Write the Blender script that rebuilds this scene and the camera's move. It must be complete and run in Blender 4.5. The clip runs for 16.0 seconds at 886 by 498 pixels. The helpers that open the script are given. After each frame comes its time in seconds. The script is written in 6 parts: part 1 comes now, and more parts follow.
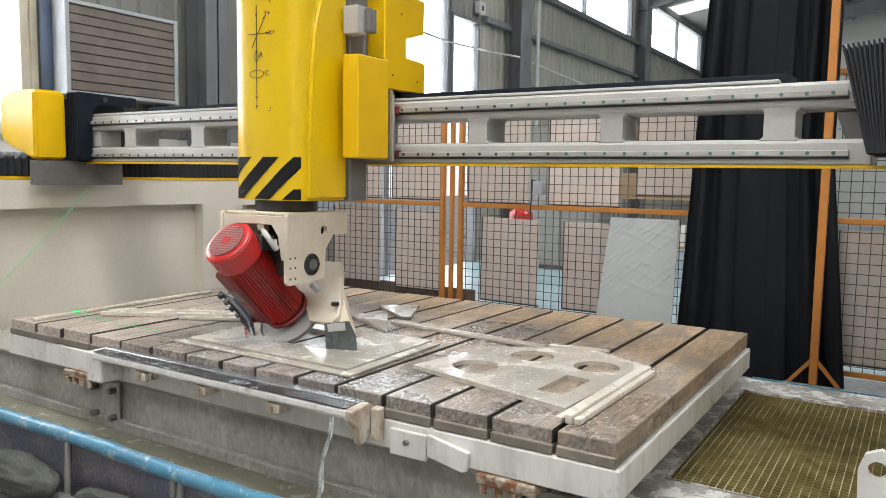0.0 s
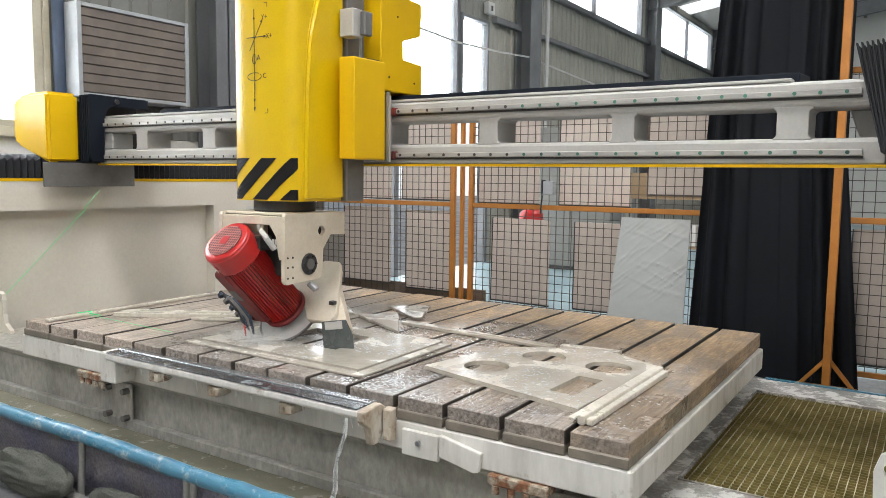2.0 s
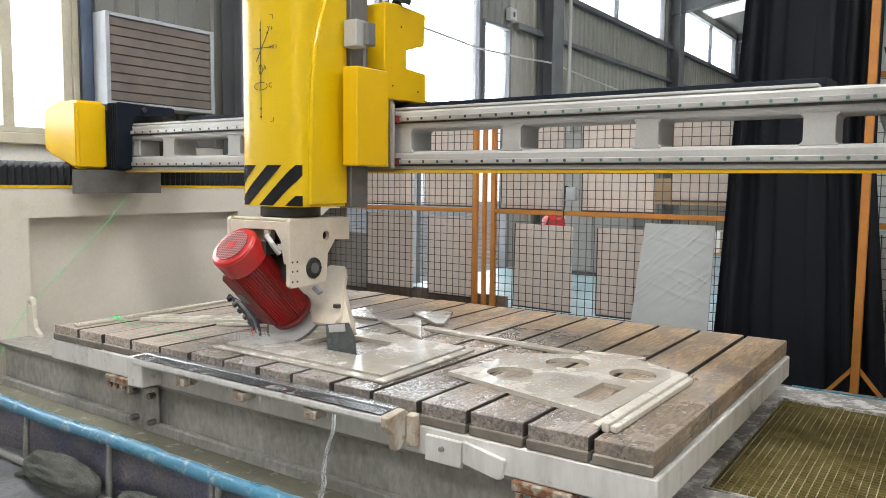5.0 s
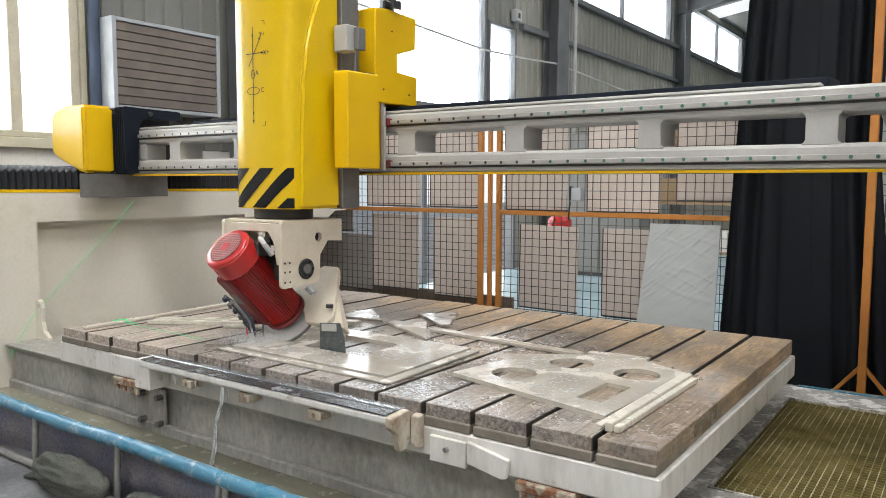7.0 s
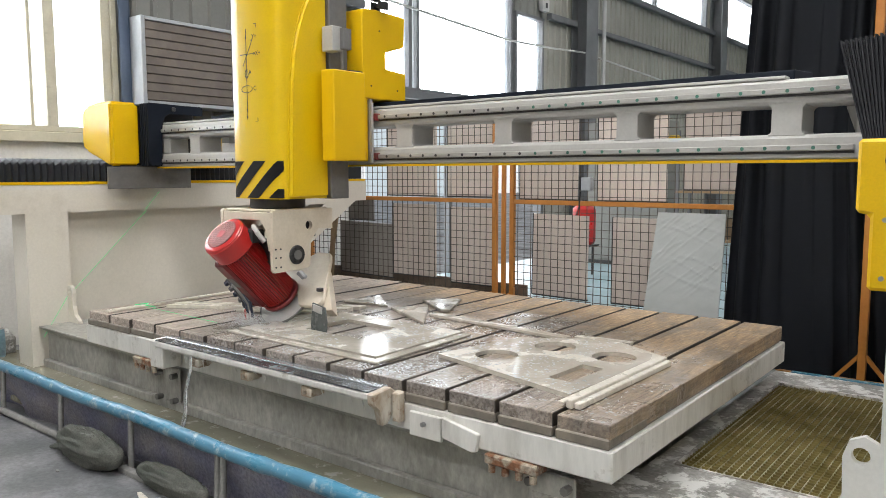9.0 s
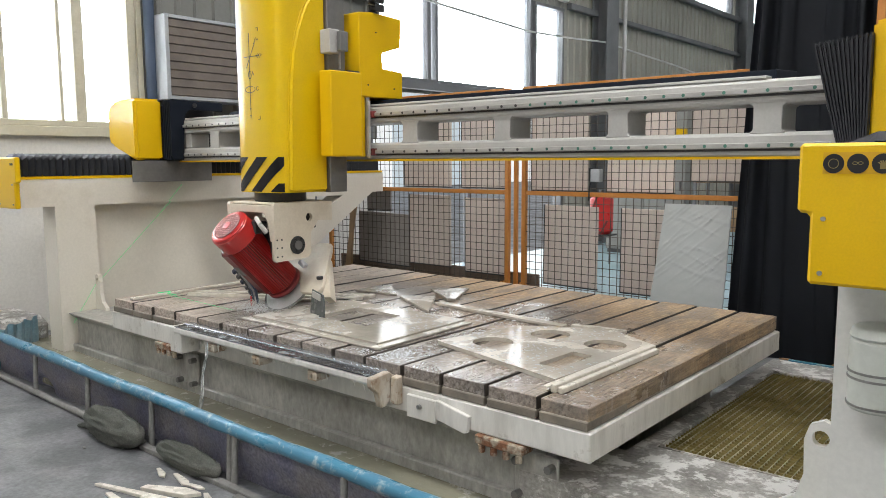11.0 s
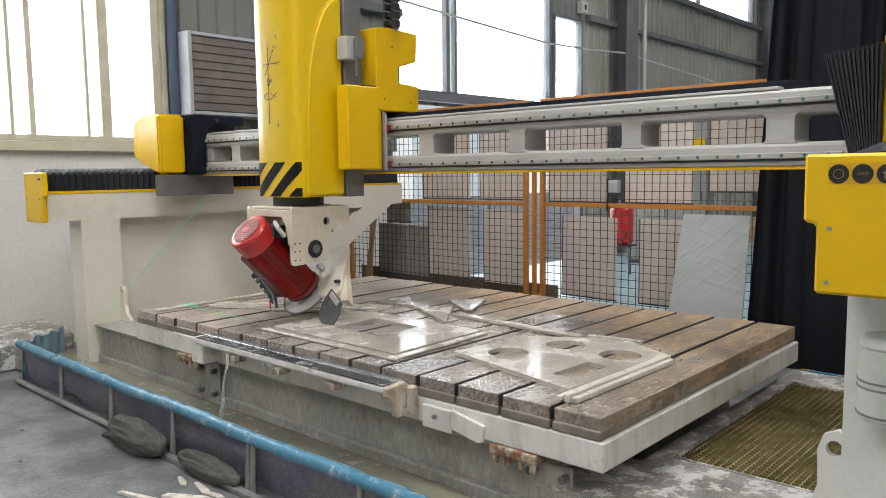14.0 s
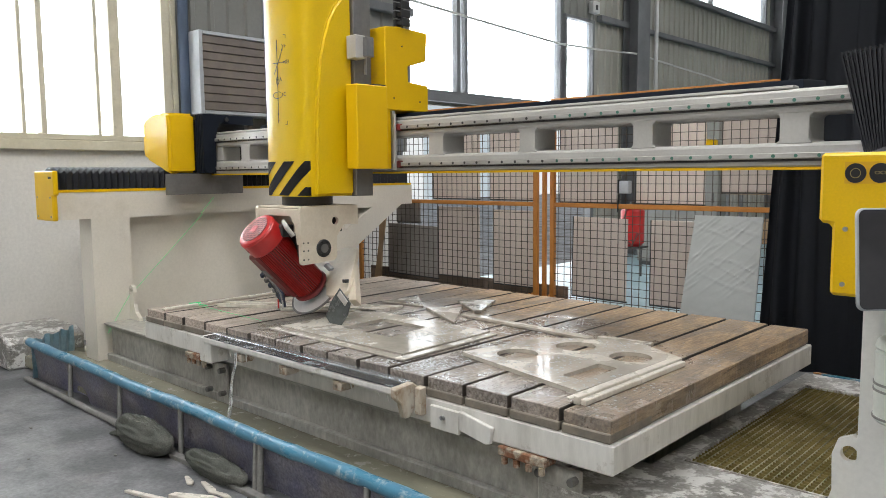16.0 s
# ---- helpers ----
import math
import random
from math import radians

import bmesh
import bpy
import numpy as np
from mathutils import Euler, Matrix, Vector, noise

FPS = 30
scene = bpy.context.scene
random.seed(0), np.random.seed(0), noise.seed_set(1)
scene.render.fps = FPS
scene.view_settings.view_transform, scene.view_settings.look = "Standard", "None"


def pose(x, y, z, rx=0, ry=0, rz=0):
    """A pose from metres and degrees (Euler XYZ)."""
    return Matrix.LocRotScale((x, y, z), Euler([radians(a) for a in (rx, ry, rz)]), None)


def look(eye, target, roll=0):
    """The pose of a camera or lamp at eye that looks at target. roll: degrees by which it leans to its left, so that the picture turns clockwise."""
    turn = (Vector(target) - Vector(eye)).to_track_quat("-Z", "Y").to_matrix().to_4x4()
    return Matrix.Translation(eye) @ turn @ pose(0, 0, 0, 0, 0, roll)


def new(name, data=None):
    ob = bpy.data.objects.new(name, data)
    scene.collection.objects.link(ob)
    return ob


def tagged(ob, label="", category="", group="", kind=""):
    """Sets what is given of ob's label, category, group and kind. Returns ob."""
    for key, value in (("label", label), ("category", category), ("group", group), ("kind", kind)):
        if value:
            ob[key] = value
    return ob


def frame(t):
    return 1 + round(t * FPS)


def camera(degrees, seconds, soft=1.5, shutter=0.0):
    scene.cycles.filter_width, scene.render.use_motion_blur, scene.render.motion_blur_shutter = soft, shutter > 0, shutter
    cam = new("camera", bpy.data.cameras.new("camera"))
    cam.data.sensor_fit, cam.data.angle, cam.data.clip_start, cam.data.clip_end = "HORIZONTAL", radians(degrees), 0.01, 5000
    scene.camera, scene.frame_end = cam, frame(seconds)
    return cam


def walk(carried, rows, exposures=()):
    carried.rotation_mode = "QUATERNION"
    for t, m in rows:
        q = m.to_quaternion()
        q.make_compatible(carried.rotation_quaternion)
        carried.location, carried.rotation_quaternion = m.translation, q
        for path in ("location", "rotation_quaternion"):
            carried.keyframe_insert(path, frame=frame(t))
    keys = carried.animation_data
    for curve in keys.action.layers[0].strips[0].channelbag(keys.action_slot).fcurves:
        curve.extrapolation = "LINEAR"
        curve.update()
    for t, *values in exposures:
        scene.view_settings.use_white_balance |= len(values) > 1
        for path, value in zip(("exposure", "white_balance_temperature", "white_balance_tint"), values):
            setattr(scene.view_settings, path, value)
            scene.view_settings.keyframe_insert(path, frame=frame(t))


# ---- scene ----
cam = camera(60.5, 16.0, 0.85)
PATH = [
    (0, (0.766, -2.272, 1.414), (-0.295, -0.587, 1.224), 0.9),
    (0.5, (0.769, -2.272, 1.414), (-0.295, -0.589, 1.225), 0.8),
    (1, (0.763, -2.27, 1.413), (-0.304, -0.589, 1.224), 0.7),
    (1.5, (0.763, -2.272, 1.413), (-0.312, -0.595, 1.224), 0.7),
    (2, (0.759, -2.276, 1.414), (-0.323, -0.604, 1.225), 0.7),
    (2.5, (0.757, -2.278, 1.413), (-0.334, -0.612, 1.226), 0.7),
    (3, (0.755, -2.281, 1.414), (-0.346, -0.621, 1.229), 0.7),
    (3.5, (0.757, -2.279, 1.414), (-0.353, -0.625, 1.231), 0.7),
    (4, (0.757, -2.281, 1.415), (-0.361, -0.633, 1.235), 0.7),
    (6.5, (0.766, -2.29, 1.417), (-0.375, -0.656, 1.247), 0.3),
    (7, (0.779, -2.29, 1.418), (-0.367, -0.66, 1.247), 0.2),
    (7.5, (0.807, -2.288, 1.421), (-0.353, -0.667, 1.247), 0.1),
    (8, (0.85, -2.273, 1.419), (-0.331, -0.669, 1.24), 0.0),
    (8.5, (0.993, -2.268, 1.417), (-0.218, -0.687, 1.23), 0.0),
    (9, (1.093, -2.284, 1.428), (-0.143, -0.724, 1.229), -0.1),
    (11.5, (1.34, -2.332, 1.468), (0.04, -0.83, 1.236), -0.3),
    (12, (1.358, -2.327, 1.468), (0.049, -0.832, 1.241), -0.3),
    (12.5, (1.362, -2.325, 1.468), (0.043, -0.837, 1.249), -0.4),
    (13, (1.361, -2.33, 1.468), (0.034, -0.849, 1.258), -0.5),
    (13.5, (1.361, -2.335, 1.469), (0.028, -0.858, 1.266), -0.6),
    (14, (1.363, -2.339, 1.47), (0.025, -0.866, 1.27), -0.7),
    (14.5, (1.366, -2.339, 1.47), (0.022, -0.871, 1.272), -0.8),
    (15, (1.365, -2.336, 1.469), (0.013, -0.875, 1.272), -0.8),
    (15.5, (1.364, -2.323, 1.468), (0.007, -0.868, 1.271), -0.7),
    (16, (1.349, -2.317, 1.462), (-0.008, -0.862, 1.265), -0.5),
]
walk(cam, [(t, look(eye, target, roll)) for t, eye, target, roll in PATH],
     exposures=((0, -0.05), (4, -0.06), (8, -0.15), (9, -0.17), (11.5, -0.30), (16, -0.37)))

# ---- light ----
world = bpy.data.worlds.new("sky")
scene.world = world
world.use_nodes = True
_n = world.node_tree.nodes
_sky = _n.new("ShaderNodeTexSky")
_sky.sky_type, _sky.sun_disc = "NISHITA", False
_sky.sun_elevation, _sky.sun_rotation = radians(48), radians(250)
world.node_tree.links.new(_sky.outputs[0], _n["Background"].inputs[0])
_n["Background"].inputs[1].default_value = 0.12


def area_lamp(name, at, target, sx, sy, watts, colour=(1, 1, 1)):
    d = bpy.data.lights.new(name, "AREA")
    d.shape, d.size, d.size_y, d.energy, d.color = "RECTANGLE", sx, sy, watts, colour
    ob = new(name, d)
    ob.matrix_world = look(at, target)
    return ob


_sun = bpy.data.lights.new("sun", "SUN")
_sun.energy, _sun.angle, _sun.color = 0.6, radians(12), (1.0, 0.96, 0.9)
_so = new("sun", _sun)
_so.matrix_world = look((-20, 6, 25), (0, 0, 0))

# daylight through the windows, the doorway and the roof lights
DAY = (0.93, 0.97, 1.0)
area_lamp("window_light", (-5.72, 0.04, 2.54), (0, 0.04, 2.54), 2.62, 1.44, 120, DAY)
area_lamp("window_light", (-5.72, 6.19, 3.56), (0, 6.19, 3.56), 3.36, 2.04, 190, DAY)
area_lamp("window_light", (-5.72, 8.41, 3.23), (0, 8.41, 3.23), 0.80, 1.40, 34, DAY)
area_lamp("doorway_light", (-5.74, 6.55, 1.18), (0, 6.55, 1.18), 4.46, 2.34, 90, DAY)
area_lamp("window_light", (-5.72, 13.45, 5.455), (0, 13.45, 5.455), 5.8, 1.1, 150, DAY)
area_lamp("window_light", (-5.72, 20.5, 5.455), (0, 20.5, 5.455), 5.3, 1.1, 130, DAY)
for _y in (-6.0, -1.0, 4.0, 9.0, 15.0):
    for _x in (-2.0, 5.0):
        area_lamp("roof_light", (_x, _y, 6.1 + 0.16 * (_x + 5.6)), (_x, _y, 0), 5.0, 1.1, 485 if _y < 0 else 208, (0.985, 0.985, 1.0))

# ---- materials ----


def mat(name, a, b=None, rough=0.5, metal=0.0, scale=3.0, fine=45.0, bump=0.15, rvar=0.15, stretch=(1, 1, 1), mid=(0.35, 0.65), coat=0.0, each=0.0, dirt=None, dirt_at=(0.55, 0.75), dirt_scale=2.0, grain=(0.94, 1.05), spin=0, dirt_most=0.8):
    """A surface of two tones mixed by coarse noise, fine grain in relief, roughness that varies, and optional patches of dirt."""
    m = bpy.data.materials.new(name)
    m.use_nodes = True
    nt = m.node_tree
    N, K = nt.nodes, nt.links.new
    p = N["Principled BSDF"]
    p.inputs["Metallic"].default_value = metal
    p.inputs["Coat Weight"].default_value = coat
    p.inputs["Coat Roughness"].default_value = 0.12
    b = b or tuple(c * 0.8 for c in a)
    tc, mp = N.new("ShaderNodeTexCoord"), N.new("ShaderNodeMapping")
    mp.inputs["Scale"].default_value = stretch
    mp.inputs["Rotation"].default_value = (0, radians(spin), 0)
    K(tc.outputs["Object"], mp.inputs["Vector"])
    n1, n2 = N.new("ShaderNodeTexNoise"), N.new("ShaderNodeTexNoise")
    for n, s, d in ((n1, scale, 6), (n2, fine, 4)):
        n.inputs["Scale"].default_value, n.inputs["Detail"].default_value = s, d
        n.inputs["Roughness"].default_value = 0.62
        K(mp.outputs[0], n.inputs["Vector"])
    r1 = N.new("ShaderNodeMapRange")
    r1.inputs["From Min"].default_value, r1.inputs["From Max"].default_value = mid
    K(n1.outputs[0], r1.inputs["Value"])
    mx = N.new("ShaderNodeMix")
    mx.data_type = "RGBA"
    mx.inputs["A"].default_value, mx.inputs["B"].default_value = (*a, 1), (*b, 1)
    K(r1.outputs[0], mx.inputs["Factor"])
    out = mx.outputs["Result"]
    g = N.new("ShaderNodeMapRange")
    g.inputs["To Min"].default_value, g.inputs["To Max"].default_value = grain
    g.inputs["From Min"].default_value, g.inputs["From Max"].default_value = 0.25, 0.75
    K(n2.outputs[0], g.inputs["Value"])
    val = g.outputs[0]
    if each:
        oi, e = N.new("ShaderNodeObjectInfo"), N.new("ShaderNodeMapRange")
        e.inputs["To Min"].default_value, e.inputs["To Max"].default_value = 1 - each, 1 + each
        K(oi.outputs["Random"], e.inputs["Value"])
        mu = N.new("ShaderNodeMath")
        mu.operation = "MULTIPLY"
        K(val, mu.inputs[0]), K(e.outputs[0], mu.inputs[1])
        val = mu.outputs[0]
    hs = N.new("ShaderNodeHueSaturation")
    K(out, hs.inputs["Color"]), K(val, hs.inputs["Value"])
    out = hs.outputs[0]
    if dirt:
        n3, r3, m3 = N.new("ShaderNodeTexNoise"), N.new("ShaderNodeMapRange"), N.new("ShaderNodeMix")
        n3.inputs["Scale"].default_value, n3.inputs["Detail"].default_value, n3.inputs["Roughness"].default_value = dirt_scale, 9, 0.7
        K(tc.outputs["Object"], n3.inputs["Vector"])
        r3.inputs["From Min"].default_value, r3.inputs["From Max"].default_value = dirt_at
        r3.inputs["To Max"].default_value = dirt_most
        K(n3.outputs[0], r3.inputs["Value"])
        m3.data_type = "RGBA"
        m3.inputs["B"].default_value = (*dirt, 1)
        K(r3.outputs[0], m3.inputs["Factor"]), K(out, m3.inputs["A"])
        out = m3.outputs["Result"]
    K(out, p.inputs["Base Color"])
    rr = N.new("ShaderNodeMapRange")
    rr.inputs["To Min"].default_value, rr.inputs["To Max"].default_value = max(0.02, rough - rvar), min(1, rough + rvar)
    K(n1.outputs[0], rr.inputs["Value"]), K(rr.outputs[0], p.inputs["Roughness"])
    if bump:
        bp = N.new("ShaderNodeBump")
        bp.inputs["Strength"].default_value, bp.inputs["Distance"].default_value = bump, 0.004
        K(n2.outputs[0], bp.inputs["Height"]), K(bp.outputs[0], p.inputs["Normal"])
        if coat:
            K(bp.outputs[0], p.inputs["Coat Normal"])
    return m


def glow(name, colour, strength):
    m = bpy.data.materials.new(name)
    m.use_nodes = True
    p = m.node_tree.nodes["Principled BSDF"]
    p.inputs["Base Color"].default_value = (0, 0, 0, 1)
    p.inputs["Emission Color"].default_value, p.inputs["Emission Strength"].default_value = (*colour, 1), strength
    return m


def clear(name, colour, rough=0.02, ior=1.45, transmission=1.0):
    m = bpy.data.materials.new(name)
    m.use_nodes = True
    p = m.node_tree.nodes["Principled BSDF"]
    p.inputs["Base Color"].default_value = (*colour, 1)
    p.inputs["Roughness"].default_value, p.inputs["IOR"].default_value = rough, ior
    p.inputs["Transmission Weight"].default_value = transmission
    return m


YELLOW = mat("yellow_paint", (0.80, 0.50, 0.004), (0.72, 0.43, 0.003), 0.34, scale=1.5, fine=160, bump=0.02, rvar=0.06, coat=0.12)
YELLOW_SHELL = mat("yellow_shell", (0.76, 0.51, 0.004), (0.71, 0.45, 0.003), 0.3, scale=1.2, fine=120, bump=0.015, rvar=0.06, coat=0.4)
BLACK_PAINT = mat("black_paint", (0.012, 0.012, 0.014), (0.02, 0.02, 0.02), 0.4, fine=90, bump=0.03)
WHITE_CAST = mat("white_cast_paint", (0.48, 0.47, 0.44), (0.39, 0.38, 0.355), 0.42, scale=2.2, fine=70, bump=0.1, dirt=(0.34, 0.32, 0.28), dirt_at=(0.60, 0.76), dirt_scale=6)
CREAM = mat("cream_paint", (0.71, 0.665, 0.58), (0.65, 0.605, 0.52), 0.38, scale=1.4, fine=55, bump=0.05, dirt=(0.42, 0.36, 0.28), dirt_at=(0.6, 0.9), dirt_scale=1.3)
PALE = mat("pale_grey_paint", (0.76, 0.75, 0.71), (0.68, 0.67, 0.63), 0.4, scale=1.6, fine=60, bump=0.06, dirt=(0.5, 0.47, 0.42), dirt_at=(0.62, 0.85), dirt_scale=3)
PALE_GREEN = mat("pale_green_grey_paint", (0.60, 0.62, 0.57), (0.52, 0.54, 0.49), 0.4, scale=3, fine=60, bump=0.06, dirt=(0.42, 0.38, 0.33), dirt_at=(0.58, 0.75), dirt_scale=6)
HEAD_CREAM = mat("dirty_cream_paint", (0.70, 0.63, 0.51), (0.60, 0.52, 0.40), 0.4, scale=5, fine=70, bump=0.12, dirt=(0.33, 0.26, 0.18), dirt_at=(0.6, 0.8), dirt_scale=9)
WHITE_STAINED = mat("stained_white_steel", (0.72, 0.70, 0.65), (0.56, 0.54, 0.49), 0.45, grain=(0.92, 1.06), scale=5, fine=28, bump=0.12, stretch=(1.8, 1.8, 0.45), mid=(0.45, 0.72), dirt=(0.30, 0.26, 0.20), dirt_at=(0.58, 0.70), dirt_scale=6)
BASE_GREY = mat("slurry_coated_base", (0.46, 0.45, 0.41), (0.31, 0.30, 0.27), 0.42, grain=(0.65, 1.25), scale=2.5, fine=30, bump=0.25, stretch=(1, 1, 0.5), dirt=(0.22, 0.215, 0.19), dirt_at=(0.55, 0.8), dirt_scale=2.5)
RUST = mat("rust", (0.22, 0.095, 0.045), (0.42, 0.36, 0.28), 0.8, grain=(0.5, 1.3), mid=(0.45, 0.55), scale=14, fine=70, bump=0.5)
STEEL = mat("worn_steel", (0.42, 0.42, 0.41), (0.30, 0.30, 0.30), 0.38, 0.85, scale=6, fine=90, bump=0.06)
DULL_STEEL = mat("dull_grey_steel", (0.23, 0.225, 0.215), (0.17, 0.165, 0.16), 0.5, 0.5, scale=5, fine=60, bump=0.1)
DARK_STEEL = mat("dark_steel", (0.05, 0.05, 0.052), (0.09, 0.085, 0.08), 0.45, 0.6, scale=9, fine=60, bump=0.15)
RAIL_STEEL = mat("rail_steel", (0.50, 0.49, 0.46), (0.35, 0.34, 0.32), 0.36, 0.35, scale=6, fine=80, bump=0.08, stretch=(1, 5, 5))
GREEN_PLUG = mat("green_plug", (0.07, 0.22, 0.15), (0.03, 0.09, 0.07), 0.5, fine=150)
RED = mat("red_paint", (0.52, 0.022, 0.02), (0.43, 0.016, 0.015), 0.32, scale=6, fine=80, bump=0.06, coat=0.2)
RED_DARK = mat("red_paint_grimy", (0.22, 0.02, 0.02), (0.12, 0.02, 0.018), 0.42, scale=7, fine=60, bump=0.12)
RUBBER = mat("black_rubber", (0.014, 0.014, 0.016), (0.03, 0.03, 0.032), 0.55, scale=12, fine=60, bump=0.1)
BELLOWS = mat("bellows_cloth", (0.008, 0.009, 0.012), (0.014, 0.015, 0.019), 0.62, scale=12, fine=120, bump=0.08)
NAVY = mat("dark_plastic", (0.010, 0.013, 0.020), (0.016, 0.02, 0.028), 0.55, fine=100, bump=0.03)
ORANGE = mat("orange_paint", (0.52, 0.21, 0.04), (0.43, 0.165, 0.03), 0.45, scale=6, fine=70, bump=0.08)
WIRE = mat("dark_wire", (0.13, 0.105, 0.085), (0.08, 0.07, 0.06), 0.55, 0.4, scale=20, fine=80)
CURTAIN = mat("black_curtain_cloth", (0.009, 0.011, 0.016), (0.015, 0.018, 0.025), 0.75, scale=2.0, fine=160, bump=0.15, dirt=(0.03, 0.03, 0.033), dirt_at=(0.68, 0.9), dirt_scale=14)
STONE = mat("pale_stone", (0.68, 0.64, 0.56), (0.56, 0.515, 0.44), 0.3, grain=(0.8, 1.15), scale=4, fine=35, bump=0.05, dirt=(0.40, 0.36, 0.29), dirt_at=(0.55, 0.8), dirt_scale=7, rvar=0.2)
STONE_WET = mat("wet_pale_stone", (0.54, 0.50, 0.43), (0.42, 0.385, 0.325), 0.07, grain=(0.85, 1.12), scale=3.5, fine=40, bump=0.06, rvar=0.06, coat=0.4, dirt=(0.33, 0.3, 0.25), dirt_at=(0.5, 0.75), dirt_scale=5)


def puddled(m, wet_rough=0.05, dry_rough=0.38):
    """Standing water in patches over a dry, slurry-dulled surface."""
    nt = m.node_tree
    N, K = nt.nodes, nt.links.new
    p = N["Principled BSDF"]
    tc, n, r, b, w = (N.new("ShaderNode" + k) for k in ("TexCoord", "TexNoise", "MapRange", "MapRange", "TexNoise"))
    for q, s in ((n, 3.4), (w, 40)):
        q.inputs["Scale"].default_value, q.inputs["Detail"].default_value, q.inputs["Roughness"].default_value = s, 7, 0.6
        K(tc.outputs["Object"], q.inputs["Vector"])
    for q, lo, hi, a, z in ((r, 0.40, 0.58, dry_rough, wet_rough), (b, 0.38, 0.56, 0.0, 0.5)):
        q.inputs["From Min"].default_value, q.inputs["From Max"].default_value = lo, hi
        q.inputs["To Min"].default_value, q.inputs["To Max"].default_value = a, z
        K(n.outputs[0], q.inputs["Value"])
    K(r.outputs[0], p.inputs["Roughness"]), K(b.outputs[0], p.inputs["Coat Weight"])
    bp = N.new("ShaderNodeBump")
    bp.inputs["Strength"].default_value, bp.inputs["Distance"].default_value = 0.5, 0.0012
    K(w.outputs[0], bp.inputs["Height"]), K(bp.outputs[0], p.inputs["Coat Normal"])
    p.inputs["Coat Roughness"].default_value = 0.03
    return m


puddled(STONE_WET)
TILE = mat("beige_stone_panel", (0.70, 0.61, 0.545), (0.62, 0.535, 0.475), 0.4, scale=2, fine=60, bump=0.03, each=0.14)
TILE_DARK = mat("grey_stone_panel", (0.30, 0.275, 0.25), (0.24, 0.22, 0.2), 0.5, scale=2, fine=60, bump=0.05, each=0.12)
FILM = mat("film_wrapped_panel", (0.44, 0.455, 0.44), (0.39, 0.405, 0.39), 0.22, grain=(0.96, 1.04), scale=1.6, fine=14, bump=0.15, rvar=0.12, dirt=(0.55, 0.56, 0.54), dirt_at=(0.58, 0.75), dirt_scale=2.5, dirt_most=0.5)
FLAP = mat("faded_blue_tarpaulin", (0.36, 0.46, 0.49), (0.20, 0.34, 0.41), 0.4, grain=(0.8, 1.15), scale=5, fine=50, bump=0.2)
PLASTER = mat("dirty_white_plaster", (0.70, 0.68, 0.64), (0.62, 0.60, 0.56), 0.7, grain=(0.9, 1.07), scale=0.9, fine=40, bump=0.12, dirt=(0.42, 0.39, 0.35), dirt_at=(0.6, 0.85), dirt_scale=1.5)
SHEET = mat("grey_sheet_steel", (0.215, 0.213, 0.195), (0.175, 0.173, 0.158), 0.45, scale=0.8, fine=30, bump=0.03, dirt=(0.2, 0.19, 0.17), dirt_at=(0.6, 0.85), dirt_scale=1.2)
SHEET_CREAM = mat("cream_sheet_steel", (0.37, 0.36, 0.315), (0.30, 0.29, 0.25), 0.45, scale=0.7, fine=30, bump=0.03)
FRAME_GREY = mat("grey_painted_steel", (0.17, 0.174, 0.18), (0.13, 0.134, 0.14), 0.5, scale=2, fine=40, bump=0.05)
BLUE_STEEL = mat("blue_grey_steel", (0.07, 0.10, 0.16), (0.05, 0.075, 0.12), 0.45, fine=60)
ALU = mat("dusty_aluminium", (0.50, 0.52, 0.54), (0.40, 0.42, 0.44), 0.4, 0.3, scale=3, fine=60, bump=0.05)
PVC = mat("cream_window_frame", (0.62, 0.58, 0.45), (0.52, 0.48, 0.36), 0.45, scale=5, fine=60, bump=0.05, dirt=(0.3, 0.27, 0.2), dirt_at=(0.6, 0.8), dirt_scale=9)
LOUVRE = mat("brown_grey_louvre", (0.165, 0.135, 0.11), (0.115, 0.095, 0.08), 0.55, scale=4, fine=50, bump=0.08)
FLOOR = mat("dusty_concrete", (0.215, 0.218, 0.222), (0.11, 0.112, 0.116), 0.5, grain=(0.68, 1.28), mid=(0.40, 0.58), scale=1.9, fine=45, bump=0.25, dirt=(0.30, 0.29, 0.275), dirt_at=(0.56, 0.72), dirt_scale=2.6, rvar=0.25)
EPOXY = mat("pale_green_floor_paint", (0.31, 0.42, 0.45), (0.25, 0.36, 0.39), 0.35, scale=1.2, fine=40, bump=0.04)
KERB = mat("slurry_splashed_concrete", (0.42, 0.40, 0.37), (0.22, 0.21, 0.19), 0.55, grain=(0.6, 1.3), scale=3.5, fine=60, bump=0.6, dirt=(0.74, 0.73, 0.70), dirt_at=(0.50, 0.56), dirt_scale=9, dirt_most=0.85)
BLUE_PIPE = mat("blue_tarpaulin", (0.075, 0.235, 0.34), (0.05, 0.17, 0.26), 0.3, scale=5, fine=50, bump=0.2, stretch=(1, 3, 3), dirt=(0.42, 0.48, 0.49), dirt_at=(0.53, 0.64), dirt_scale=16)
TARP = mat("muddy_tarpaulin", (0.22, 0.225, 0.32), (0.34, 0.32, 0.33), 0.42, grain=(0.55, 1.5), scale=5, fine=70, bump=0.35, dirt=(0.30, 0.275, 0.26), dirt_at=(0.58, 0.8), dirt_scale=5)
PIPE_GREY = mat("mud_grey_pipe", (0.24, 0.235, 0.22), (0.16, 0.155, 0.145), 0.55, grain=(0.75, 1.2), scale=8, fine=50, bump=0.2)
